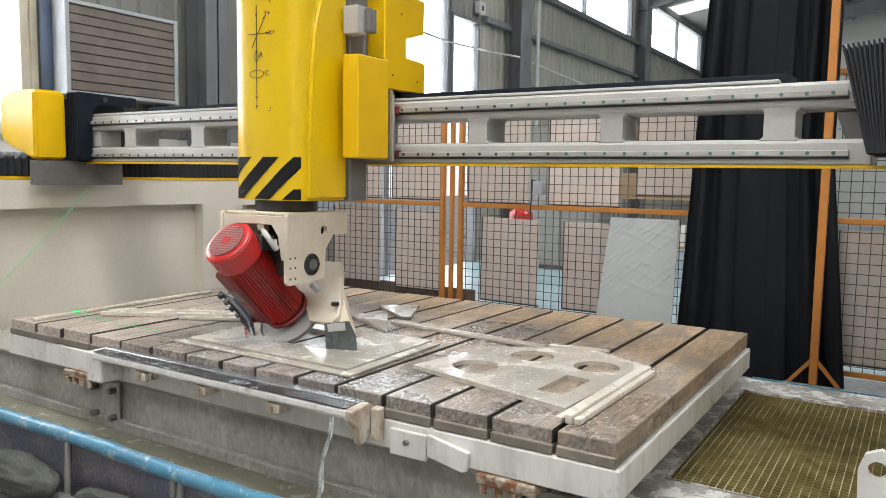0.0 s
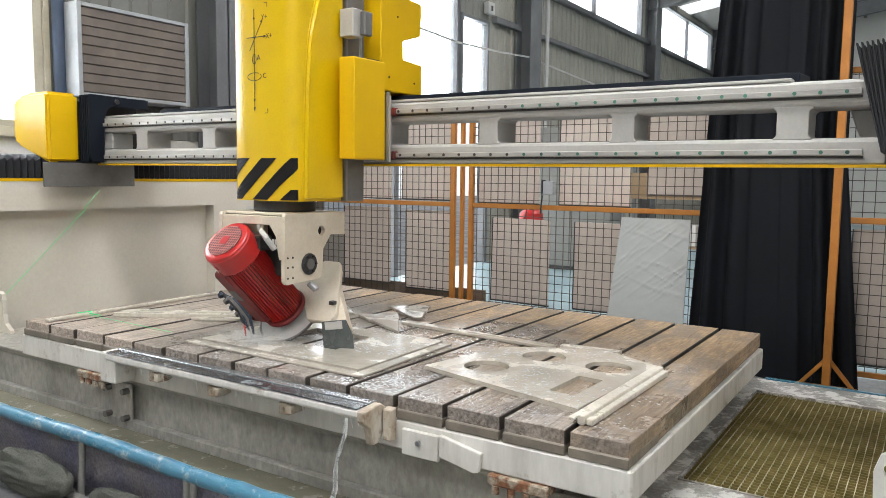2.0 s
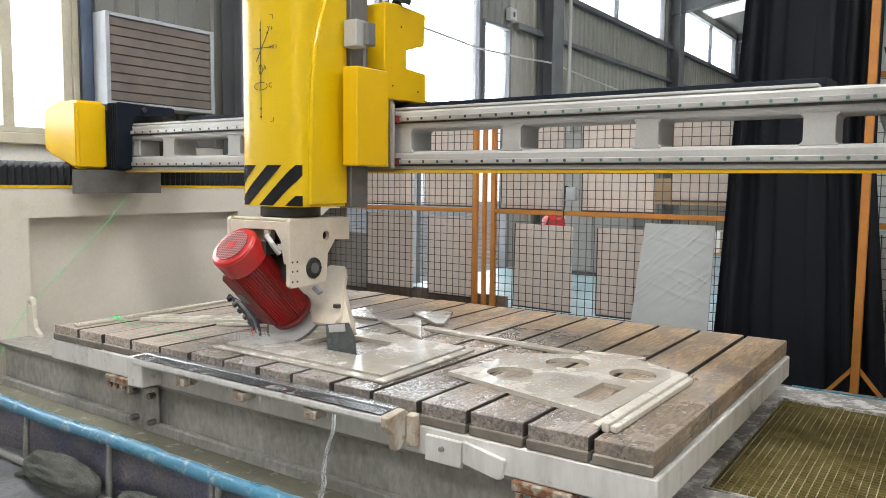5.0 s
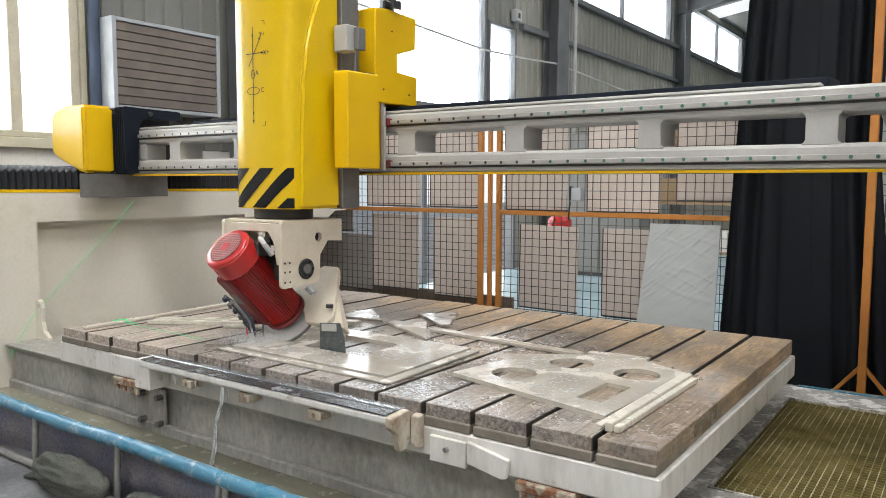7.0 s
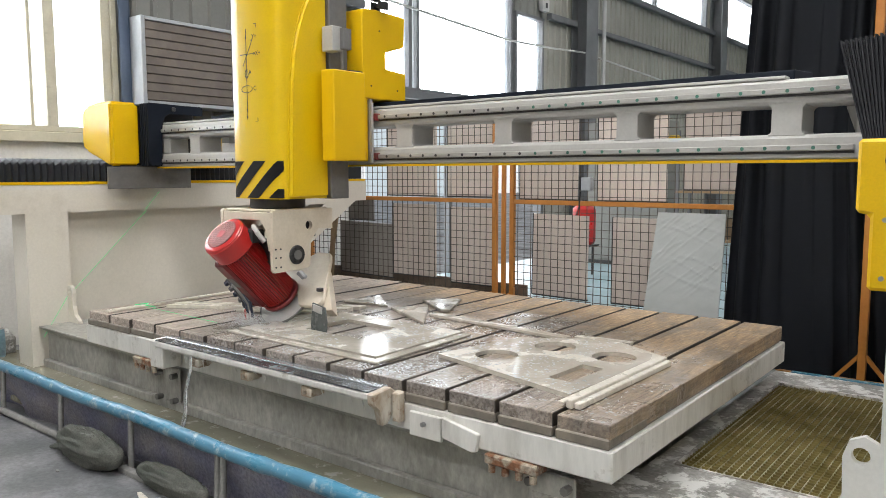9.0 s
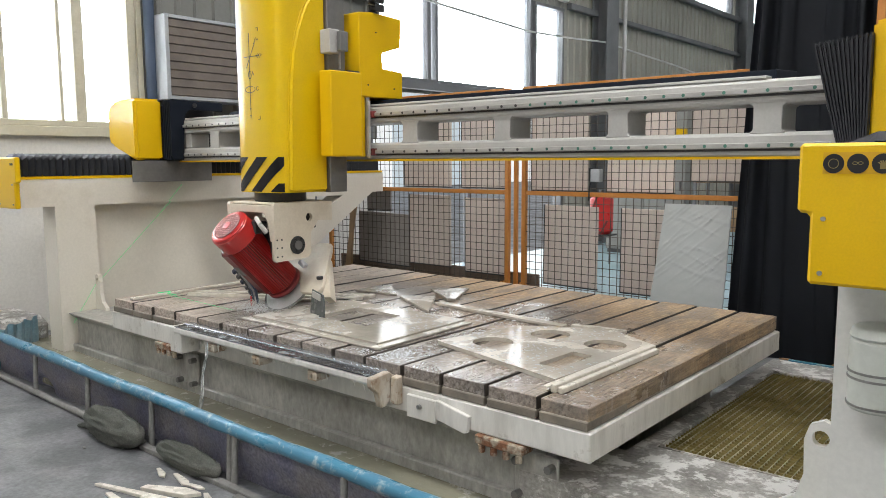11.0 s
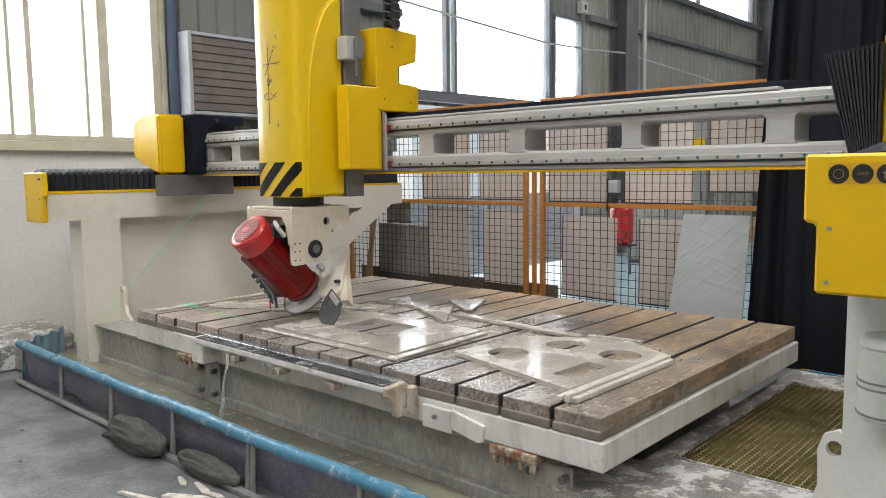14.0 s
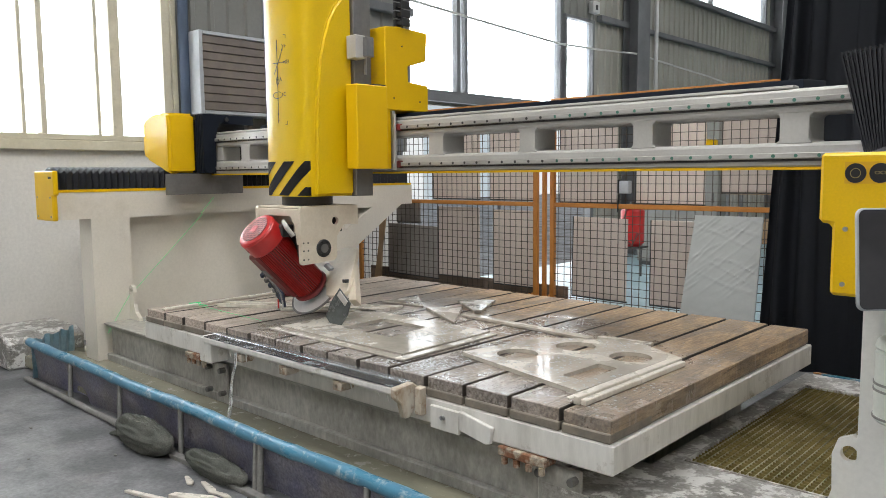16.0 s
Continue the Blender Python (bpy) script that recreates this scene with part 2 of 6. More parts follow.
BAG = mat("dark_green_sandbag", (0.055, 0.062, 0.05), (0.10, 0.10, 0.085), 0.75, grain=(0.55, 1.3), scale=6, fine=120, bump=0.3)
OLIVE = mat("olive_settling_water", (0.38, 0.265, 0.012), (0.22, 0.165, 0.025), 0.3, grain=(0.8, 1.15), scale=2.2, fine=20, bump=0.08, dirt=(0.20, 0.17, 0.09), dirt_at=(0.56, 0.74), dirt_scale=2.5)
GRATE_DARK = mat("grate_cross_bars", (0.34, 0.28, 0.11), (0.17, 0.135, 0.04), 0.5, 0.2, scale=9, fine=50, bump=0.2)
GRATE = mat("grate_bars", (0.56, 0.52, 0.38), (0.20, 0.17, 0.05), 0.4, 0.2, mid=(0.42, 0.56), scale=4, fine=50, bump=0.1)
CABLE = mat("white_cable", (0.6, 0.6, 0.58), None, 0.5)
HOSE = mat("dark_blue_hose", (0.02, 0.03, 0.06), (0.05, 0.06, 0.09), 0.4, fine=80)
CARD = mat("brown_cardboard", (0.34, 0.23, 0.13), (0.27, 0.18, 0.1), 0.7, fine=60)
LASER = glow("green_laser", (0.12, 0.9, 0.35), 0.9)
DAYLIGHT = glow("daylight_sky", (0.97, 0.99, 1.0), 1.12)
HAZE = glow("hazy_distance", (0.80, 0.90, 0.96), 0.85)
SKYPANE = glow("daylight_roof_pane", (0.97, 0.99, 1.0), 1.0)
GLASS = clear("window_glass", (0.95, 0.98, 1.0), 0.02)
SPRAY = mat("white_water", (0.8, 0.82, 0.82), (0.7, 0.73, 0.73), 0.15, fine=60)
STREAM = clear("falling_water", (0.93, 0.95, 0.95), 0.12, 1.33, 0.75)
DROPS = clear("clear_water_drops", (0.90, 0.93, 0.95), 0.04, 1.33, 0.5)
SCREEN = mat("dark_glass", (0.02, 0.02, 0.022), (0.05, 0.05, 0.055), 0.08, fine=20, bump=0)

for _m in (YELLOW, YELLOW_SHELL):
    _m.node_tree.nodes["Principled BSDF"].inputs["Specular IOR Level"].default_value = 0.3
NAVY.node_tree.nodes["Principled BSDF"].inputs["Specular IOR Level"].default_value = 0.08
# the lip's pale grey patches are wet highlights painted into its black
LIP = mat("wet_black_lip", (0.02, 0.022, 0.025), (0.05, 0.052, 0.055), 0.14, scale=5, fine=40, bump=0.25, stretch=(0.6, 8, 8), dirt=(0.30, 0.32, 0.33), dirt_at=(0.57, 0.63), dirt_scale=11, grain=(0.6, 1.5))
GUTTER_METAL = mat("wet_zinc_strip", (0.50, 0.52, 0.53), (0.22, 0.23, 0.24), 0.16, 0.7, scale=3, fine=30, bump=0.3, stretch=(0.5, 8, 8))


def wood_material():
    """Weathered planks: each with its own grain and tone, greyed and sawn where the disc passes, tan where dry, soaked and glossy round the cut."""
    m = bpy.data.materials.new("wet_worn_wood")
    m.use_nodes = True
    nt = m.node_tree
    N, K = nt.nodes, nt.links.new
    p = N["Principled BSDF"]
    tc, oi, sep = N.new("ShaderNodeTexCoord"), N.new("ShaderNodeObjectInfo"), N.new("ShaderNodeSeparateXYZ")
    K(tc.outputs["Object"], sep.inputs[0])

    def calc(op, a, b):
        n = N.new("ShaderNodeMath")
        n.operation = op
        for i, v in enumerate((a, b)):
            if isinstance(v, (int, float)):
                n.inputs[i].default_value = v
            else:
                K(v, n.inputs[i])
        return n.outputs[0]

    def ramp(v, lo, hi, a=0.0, b=1.0):
        n = N.new("ShaderNodeMapRange")
        n.interpolation_type = "SMOOTHSTEP"
        for key, val in (("From Min", lo), ("From Max", hi), ("To Min", a), ("To Max", b)):
            n.inputs[key].default_value = val
        K(v, n.inputs["Value"])
        return n.outputs[0]

    def blend(f, a, b):
        n = N.new("ShaderNodeMix")
        n.data_type = "RGBA"
        for key, v in (("Factor", f), ("A", a), ("B", b)):
            if isinstance(v, tuple):
                n.inputs[key].default_value = (*v, 1)
            elif isinstance(v, (int, float)):
                n.inputs[key].default_value = v
            else:
                K(v, n.inputs[key])
        return n.outputs["Result"]

    shift = N.new("ShaderNodeCombineXYZ")
    K(calc("MULTIPLY", oi.outputs["Random"], 37.0), shift.inputs[0]), K(calc("MULTIPLY", oi.outputs["Random"], 91.0), shift.inputs[1])
    own = N.new("ShaderNodeVectorMath")
    K(tc.outputs["Object"], own.inputs[0]), K(shift.outputs[0], own.inputs[1])

    def grain(scale, stretch, detail=6, rough=0.62, vec=None):
        mp, n = N.new("ShaderNodeMapping"), N.new("ShaderNodeTexNoise")
        mp.inputs["Scale"].default_value = stretch
        K(vec or own.outputs[0], mp.inputs["Vector"]), K(mp.outputs[0], n.inputs["Vector"])
        n.inputs["Scale"].default_value, n.inputs["Detail"].default_value, n.inputs["Roughness"].default_value = scale, detail, rough
        return n.outputs[0]

    fibre = ramp(grain(9, (7, 0.7, 7)), 0.32, 0.68)
    blotch = grain(2.6, (1.6, 0.8, 1.6), 8, 0.66)
    crack = grain(16, (6, 0.35, 6), 3, 0.5)
    cuts = grain(5, (0.6, 9, 0.6), 3, 0.5)
    speck = grain(55, (1, 1, 1), 4, 0.6)
    wide = grain(1.5, (1, 1, 1), 6, 0.6, tc.outputs["Object"])
    bend = calc("MULTIPLY", calc("ADD", wide, -0.5), 2.2)
    tan = ramp(calc("ADD", calc("ADD", calc("MULTIPLY", sep.outputs[0], 0.55), calc("MULTIPLY", sep.outputs[1], 0.75)), bend), -0.25, 0.55)
    grey = blend(fibre, (0.25, 0.205, 0.17), (0.50, 0.425, 0.36))
    warm = blend(fibre, (0.33, 0.205, 0.105), (0.66, 0.47, 0.28))
    col = blend(calc("MULTIPLY", tan, 0.9), grey, warm)
    col = blend(ramp(blotch, 0.50, 0.62, 0, 0.6), col, (0.21, 0.18, 0.15))
    col = blend(ramp(cuts, 0.60, 0.68, 0, 0.35), col, (0.56, 0.50, 0.43))
    col = blend(ramp(crack, 0.60, 0.70, 0, 0.6), col, (0.10, 0.078, 0.058))
    hs = N.new("ShaderNodeHueSaturation")
    each = ramp(oi.outputs["Random"], 0, 1, 0.80, 1.22)
    K(col, hs.inputs["Color"]), K(calc("MULTIPLY", each, ramp(speck, 0.25, 0.75, 0.80, 1.18)), hs.inputs["Value"])
    # soaked round the cut and along the front planks, with a ragged rim
    dx = calc("MULTIPLY", calc("ADD", sep.outputs[0], -0.55), 0.62)
    dy = calc("MULTIPLY", calc("ADD", sep.outputs[1], 0.55), 0.80)
    d = calc("SQRT", calc("ADD", calc("MULTIPLY", dx, dx), calc("MULTIPLY", dy, dy)), 0)
    rag = grain(3.2, (1, 1, 1), 8, 0.65, tc.outputs["Object"])
    wet = ramp(calc("ADD", d, calc("MULTIPLY", calc("ADD", rag, -0.5), 1.0)), 0.95, 0.60)
    soaked = N.new("ShaderNodeHueSaturation")
    soaked.inputs["Value"].default_value, soaked.inputs["Saturation"].default_value = 0.76, 0.80
    K(hs.outputs[0], soaked.inputs["Color"])
    K(blend(wet, hs.outputs[0], soaked.outputs[0]), p.inputs["Base Color"])
    pool = calc("MULTIPLY", wet, ramp(grain(4.5, (1, 1, 1), 5, 0.6, tc.outputs["Object"]), 0.44, 0.54))
    dry = calc("MULTIPLY", calc("ADD", 1.0, calc("MULTIPLY", pool, -1.0)), ramp(fibre, 0.2, 0.8, 0.48, 0.70))
    K(calc("ADD", dry, calc("MULTIPLY", pool, 0.10)), p.inputs["Roughness"])
    K(calc("MULTIPLY", wet, 0.55), p.inputs["Coat Weight"])
    p.inputs["Coat Roughness"].default_value = 0.05
    bp = N.new("ShaderNodeBump")
    bp.inputs["Strength"].default_value, bp.inputs["Distance"].default_value = 0.55, 0.004
    K(calc("ADD", calc("MULTIPLY", fibre, 1.0), calc("MULTIPLY", crack, -0.8)), bp.inputs["Height"])
    K(bp.outputs[0], p.inputs["Normal"])
    rp = N.new("ShaderNodeBump")
    rp.inputs["Strength"].default_value, rp.inputs["Distance"].default_value = 0.6, 0.0016
    K(grain(48, (1, 1.5, 1), 3, 0.55, tc.outputs["Object"]), rp.inputs["Height"]), K(rp.outputs[0], p.inputs["Coat Normal"])
    return m


WOOD = wood_material()
# near-black plank sides: the shade inside the gaps is put into their colour
GAP_SHADE = mat("gap_shaded_plank_side", (0.075, 0.062, 0.05), (0.045, 0.038, 0.032), 0.5, scale=6, fine=40, bump=0.3)


def water_material():
    m = mat("murky_slurry_water", (0.27, 0.255, 0.185), (0.20, 0.19, 0.135), 0.07, scale=1.3, fine=16, bump=0.5, rvar=0.03, stretch=(1, 1.6, 1), dirt=(0.46, 0.45, 0.40), dirt_at=(0.575, 0.63), dirt_scale=13, dirt_most=0.75)
    return m


WATER = water_material()

# ---- mesh helpers ----


def box(bm, x0, x1, y0, y1, z0, z1, turn=None):
    m = Matrix.Translation(((x0 + x1) / 2, (y0 + y1) / 2, (z0 + z1) / 2)) @ Matrix.Diagonal((abs(x1 - x0), abs(y1 - y0), abs(z1 - z0), 1))
    bmesh.ops.create_cube(bm, size=1, matrix=(turn or Matrix()) @ m)
    return bm


def rod(bm, a, b, r, seg=12, r2=None):
    a, b = Vector(a), Vector(b)
    d = b - a
    m = Matrix.Translation((a + b) / 2) @ d.to_track_quat("Z", "Y").to_matrix().to_4x4()
    bmesh.ops.create_cone(bm, cap_ends=True, segments=seg, radius1=r, radius2=r if r2 is None else r2, depth=d.length, matrix=m)
    return bm


def prism(bm, pts, axis, a0, a1, holes=()):
    """A flat outline (with holes) given in the other two axes, drawn out along axis from a0 to a1."""
    def at(u, v, w):
        return {"x": (w, u, v), "y": (u, w, v), "z": (u, v, w)}[axis]
    loops = []
    for w in (a0, a1):
        edges = []
        rings = []
        for ring in (pts, *holes):
            vs = [bm.verts.new(at(u, v, w)) for u, v in ring]
            edges += [bm.edges.new((vs[i], vs[(i + 1) % len(vs)])) for i in range(len(vs))]
            rings.append(vs)
        if holes:
            bmesh.ops.triangle_fill(bm, edges=edges, use_beauty=True, use_dissolve=False)
        else:
            bm.faces.new(rings[0])
        loops.append(rings)
    for r0, r1 in zip(*loops):
        n = len(r0)
        for i in range(n):
            bm.faces.new((r0[i], r0[(i + 1) % n], r1[(i + 1) % n], r1[i]))
    bmesh.ops.recalc_face_normals(bm, faces=bm.faces)
    return bm


def ring_pts(cx, cy, rx, ry=None, n=28, turn=0):
    ry = ry or rx
    return [(cx + rx * math.cos(turn + 2 * math.pi * i / n), cy + ry * math.sin(turn + 2 * math.pi * i / n)) for i in range(n)]


def tube(bm, pts, r, seg=8):
    """A round tube along a line of points."""
    pts = [Vector(p) for p in pts]
    rings = []
    for i, p in enumerate(pts):
        d = (pts[min(i + 1, len(pts) - 1)] - pts[max(i - 1, 0)]).normalized()
        u = d.cross(Vector((0, 0, 1)) if abs(d.z) < 0.95 else Vector((1, 0, 0))).normalized()
        v = d.cross(u)
        rr = r(i / (len(pts) - 1)) if callable(r) else r
        rings.append([bm.verts.new(p + rr * (math.cos(a) * u + math.sin(a) * v)) for a in (2 * math.pi * k / seg for k in range(seg))])
    for a, b in zip(rings, rings[1:]):
        for k in range(seg):
            bm.faces.new((a[k], a[(k + 1) % seg], b[(k + 1) % seg], b[k]))
    bm.faces.new(rings[0][::-1]), bm.faces.new(rings[-1])
    bmesh.ops.recalc_face_normals(bm, faces=bm.faces)
    return bm


def soften(bm, width, segments=1):
    es = [e for e in bm.edges if len(e.link_faces) == 2 and e.calc_face_angle(0) > 0.6]
    bmesh.ops.bevel(bm, geom=es, offset=width, segments=segments, affect="EDGES", clamp_overlap=True)
    return bm


BM = bmesh.new


def thing(name, at, label, category, group="", kind=""):
    ob = new(name)
    ob.empty_display_size = 0.1
    ob.location = at
    return tagged(ob, label, category, group, kind)


def origin(ob):
    p = Vector()
    while ob:
        p += ob.location
        ob = ob.parent
    return p


def part(name, bm, material, parent=None, label="", bevel=0.0, smooth=False, local=False):
    """One mesh object under a thing or a part; the bmesh is given in world metres unless local."""
    if bevel:
        soften(bm, bevel)
    me = bpy.data.meshes.new(name)
    if parent is not None and not local:
        bmesh.ops.translate(bm, verts=bm.verts, vec=-origin(parent))
    bm.to_mesh(me)
    bm.free()
    me.materials.append(material)
    if smooth:
        for f in me.polygons:
            f.use_smooth = True
        me.set_sharp_from_angle(angle=radians(40))
    ob = new(name, me)
    ob.parent = parent
    if label:
        ob["label"] = label
    return ob


def solid(name, bm, material, label, category, group="", kind="", bevel=0.0, smooth=False, at=None):
    """A thing that is one mesh, with its origin at its base."""
    if bevel:
        soften(bm, bevel)
    if at is None:
        xs, ys, zs = zip(*(v.co for v in bm.verts))
        at = ((min(xs) + max(xs)) / 2, (min(ys) + max(ys)) / 2, min(zs))
    bmesh.ops.translate(bm, verts=bm.verts, vec=-Vector(at))
    ob = part(name, bm, material, None, smooth=smooth)
    ob.location = at
    return tagged(ob, label, category, group, kind)


def structure(name, bm, material, label, category, bevel=0.0, smooth=False, at=(0, 0, 0)):
    return solid(name, bm, material, label, category, kind="structure", bevel=bevel, smooth=smooth, at=at)

# ---- the hall ----
WX = -5.6
structure("ground", box(BM(), -60, 60, -60, 60, -0.30, -0.04), FLOOR, "grey concrete ground round the hall", "ground")
structure("floor", box(BM(), WX, 14, -9, 3.9, -0.04, 0.0), FLOOR, "dusty wet grey concrete workshop floor", "floor")
structure("floor_far", box(BM(), WX, 14, 3.9, 26, -0.04, 0.0), EPOXY, "pale green painted workshop floor", "floor")


def ribbed(bm, y0, y1, z0, z1, x, pitch=0.21, rib=0.035, deep=0.028):
    """Profiled sheet along y with upright ribs towards the hall."""
    line, y = [], y0
    while y < y1 - 1e-6:
        for dy, dx in ((0, 0), (pitch - 2.2 * rib, 0), (pitch - 1.7 * rib, deep), (pitch - 0.5 * rib, deep)):
            if y + dy < y1:
                line.append((y + dy, x + dx))
        y += pitch
    line.append((y1, x))
    lo = [bm.verts.new((px, py, z0)) for py, px in line]
    hi = [bm.verts.new((px, py, z1)) for py, px in line]
    for i in range(len(line) - 1):
        bm.faces.new((lo[i], hi[i], hi[i + 1], lo[i + 1]))
    box(bm, x - 0.10, x - 0.012, y0, y1, z0, z1)
    return bm


# the long wall with its openings: window 1, the doorway with window 2 over it, and the high windows
bm = BM()
box(bm, WX - 0.22, WX, -9, 4.3, 0, 1.74)
structure("wall_west_base", bm, PLASTER, "dirty white plastered wall base", "wall")
structure("wall_west_sill", box(BM(), WX - 0.21, WX + 0.06, -9, 1.40, 1.695, 1.782), PVC, "grimy cream window ledge", "ledge", bevel=0.006)
bm = BM()
ribbed(bm, -9, -1.3, 1.744, 6.2, WX)
ribbed(bm, -1.3, 1.40, 3.3, 6.2, WX)
ribbed(bm, 1.40, 4.48, 1.744, 6.2, WX)
ribbed(bm, 4.48, 8.84, 4.62, 6.2, WX)
ribbed(bm, 4.3, 8.84, 2.36, 2.50, WX)
ribbed(bm, 7.98, 8.84, 3.96, 4.62, WX)
structure("wall_west_sheet", bm, SHEET, "grey ribbed sheet steel wall", "wall")
bm = BM()
ribbed(bm, 8.84, 26, 0, 4.84, WX)
ribbed(bm, 8.84, 10.5, 4.84, 6.2, WX)
ribbed(bm, 16.4, 17.8, 4.84, 6.2, WX)
ribbed(bm, 23.2, 26, 4.84, 6.2, WX)
ribbed(bm, 10.5, 23.2, 6.05, 6.2, WX)
structure("wall_west_far", bm, SHEET_CREAM, "cream grey ribbed sheet steel wall", "wall")
structure("wall_north", box(BM(), WX - 0.2, 14, 26, 26.2, 0, 10), PLASTER, "plain pale end wall of the hall", "wall")
structure("wall_south", box(BM(), WX - 0.2, 14, -9.2, -9, 0, 10), PLASTER, "plain pale end wall of the hall", "wall")
structure("wall_east", box(BM(), 14, 14.2, -9.2, 26.2, 0, 10), PLASTER, "plain pale side wall of the hall", "wall")
# beams along the wall and columns
for name, y0, y1, z0, z1 in (("girt", 10.4, 26, 3.95, 4.03), ("girt", 10.4, 26, 2.77, 2.85), ("girt", 10.4, 26, 4.76, 4.86), ("girt", 1.45, 4.5, 3.4, 3.5), ("girt", 4.3, 9.8, 2.40, 2.50), ("girt", 8.9, 9.8, 3.95, 4.05)):
    structure(name, box(BM(), WX + 0.03, WX + 0.13, y0, y1, z0, z1), FRAME_GREY, "grey steel girt along the wall", "beam", bevel=0.004)


def i_column(y, w, z1, name="column"):
    bm = BM()
    box(bm, WX + 0.03, WX + 0.33, y - 0.008, y + 0.008, 0, z1)
    box(bm, WX + 0.31, WX + 0.33, y - w / 2, y + w / 2, 0, z1)
    box(bm, WX + 0.032, WX + 0.05, y - w / 2, y + w / 2, 0, z1)
    structure(name, bm, FRAME_GREY, "dark grey painted steel column", "column")


for y, w in ((3.05, 0.3), (9.95, 0.42), (16.8, 0.42), (23.4, 0.42)):
    i_column(y, w, 6.3)
structure("column_blue", rod(BM(), (WX + 0.09, 1.43, 0), (WX + 0.09, 1.43, 6.2), 0.05), BLUE_STEEL, "blue grey steel pipe post", "post", smooth=True)
structure("conduit", rod(BM(), (WX + 0.38, 10.30, 0), (WX + 0.38, 10.30, 5.6), 0.035), CABLE, "white conduit beside the column", "pipe", smooth=True)


def window(name, y0, y1, z0, z1, uprights, material, w=0.06, bars=()):
    win = thing(name, (WX, (y0 + y1) / 2, z0), "", "window", kind="structure")
    bm = BM()
    for za, zb in ((z0, z0 + w), (z1 - w, z1)):
        box(bm, WX - 0.10, WX + 0.03, y0, y1, za, zb)
    for ya, yb in ((y0, y0 + w), (y1 - w, y1)):
        box(bm, WX - 0.098, WX + 0.028, ya, yb, z0 + w, z1 - w)
    part("window_frame", bm, material, win, bevel=0.004)
    for u, uw in uprights:
        part("mullion", box(BM(), WX - 0.08, WX + 0.02, u - uw / 2, u + uw / 2, z0 + w, z1 - w), material, win, bevel=0.003)
    for z in bars:
        part("glazing_bar", box(BM(), WX - 0.07, WX + 0.01, y0 + w, y1 - w, z - 0.02, z + 0.02), material, win, bevel=0.003)
    edges = [y0 + w] + [u for u, _ in uprights] + [y1 - w]
    for a, b in zip(edges, edges[1:]):
        g = part("pane", box(BM(), WX - 0.052, WX - 0.046, a, b, z0 + w, z1 - w), GLASS, win)
        g.visible_shadow = False
    return win


tagged(window("window_1", -1.3, 1.39, 1.784, 3.3, ((-0.55, 0.05), (0.0, 0.03), (0.16, 0.045), (0.627, 0.03), (0.794, 0.09), (1.287, 0.075)), PVC, 0.05), "sliding window with grimy cream frames")
tagged(window("window_2", 4.48, 7.90, 2.504, 4.62, ((5.46, 0.07), (5.62, 0.05)), FRAME_GREY, 0.05), "wide steel framed window above the doorway")
tagged(window("window_3", 7.98, 8.84, 2.504, 3.96, (), FRAME_GREY, 0.05), "narrow steel framed window beside a column")
tagged(window("window_4", 10.5, 16.4, 4.86, 6.05, ((13.4, 0.05),), FRAME_GREY, 0.05), "high strip window under the eaves")
tagged(window("window_5", 17.8, 23.2, 4.86, 6.05, ((20.5, 0.05),), FRAME_GREY, 0.05), "high strip window under the eaves")
door = thing("door_1", (WX, 6.3, 0), "wide open doorway with grey steel jambs", "doorway", kind="structure")
for y in (4.33, 8.80):
    part("jamb", box(BM(), WX - 0.12, WX + 0.04, y - 0.03, y + 0.04, 0, 2.36), FRAME_GREY, door, bevel=0.004)
part("centre_post", box(BM(), WX - 0.08, WX + 0.02, 6.28, 6.36, 0, 2.36), FRAME_GREY, door, bevel=0.004)

# roof with light strips
slope = math.atan(0.16)
bm, bp = BM(), BM()
strips = (-6.0, -1.0, 4.0, 9.0, 15.0, 20.0)
cuts = [-9.2] + [v for s in strips for v in (s - 0.6, s + 0.6)] + [26.2]


def roof_z(x):
    return 6.2 + 0.16 * (x + 5.6)


def roof_piece(b, y0, y1, lift=0.0):
    vs = [b.verts.new((x, y, roof_z(x) + dz + lift)) for dz in (0, 0.08) for x, y in ((-5.8, y0), (14.2, y0), (14.2, y1), (-5.8, y1))]
    for q in ((3, 2, 1, 0), (4, 5, 6, 7), (0, 1, 5, 4), (1, 2, 6, 5), (2, 3, 7, 6), (3, 0, 4, 7)):
        b.faces.new([vs[i] for i in q])


for i, (a, b) in enumerate(zip(cuts, cuts[1:])):
    roof_piece(bp if i % 2 else bm, a, b)
structure("ceiling", bm, SHEET, "grey sheet steel roof", "ceiling")
structure("roof_lights", bp, SKYPANE, "bright translucent roof light strips", "skylight")
for x in (-4, -1.5, 1, 3.5, 6, 8.5, 11):
    structure("purlin", box(BM(), x - 0.04, x + 0.04, -9, 26, roof_z(x) - 0.2, roof_z(x) - 0.02), FRAME_GREY, "grey steel roof purlin", "beam")
for y in (3.05, 9.95, 16.8, 23.4):
    bm = BM()
    for dz0, dz1, w in ((-0.62, -0.58, 0.12), (-0.58, -0.24, 0.012), (-0.24, -0.21, 0.12)):
        vs = [bm.verts.new((x, y + sy, roof_z(x) + dz)) for dz in (dz0, dz1) for x, sy in ((WX, -w), (14, -w), (14, w), (WX, w))]
        for q in ((3, 2, 1, 0), (4, 5, 6, 7), (0, 1, 5, 4), (1, 2, 6, 5), (2, 3, 7, 6), (3, 0, 4, 7)):
            bm.faces.new([vs[i] for i in q])
    structure("rafter", bm, FRAME_GREY, "grey steel rafter", "beam")

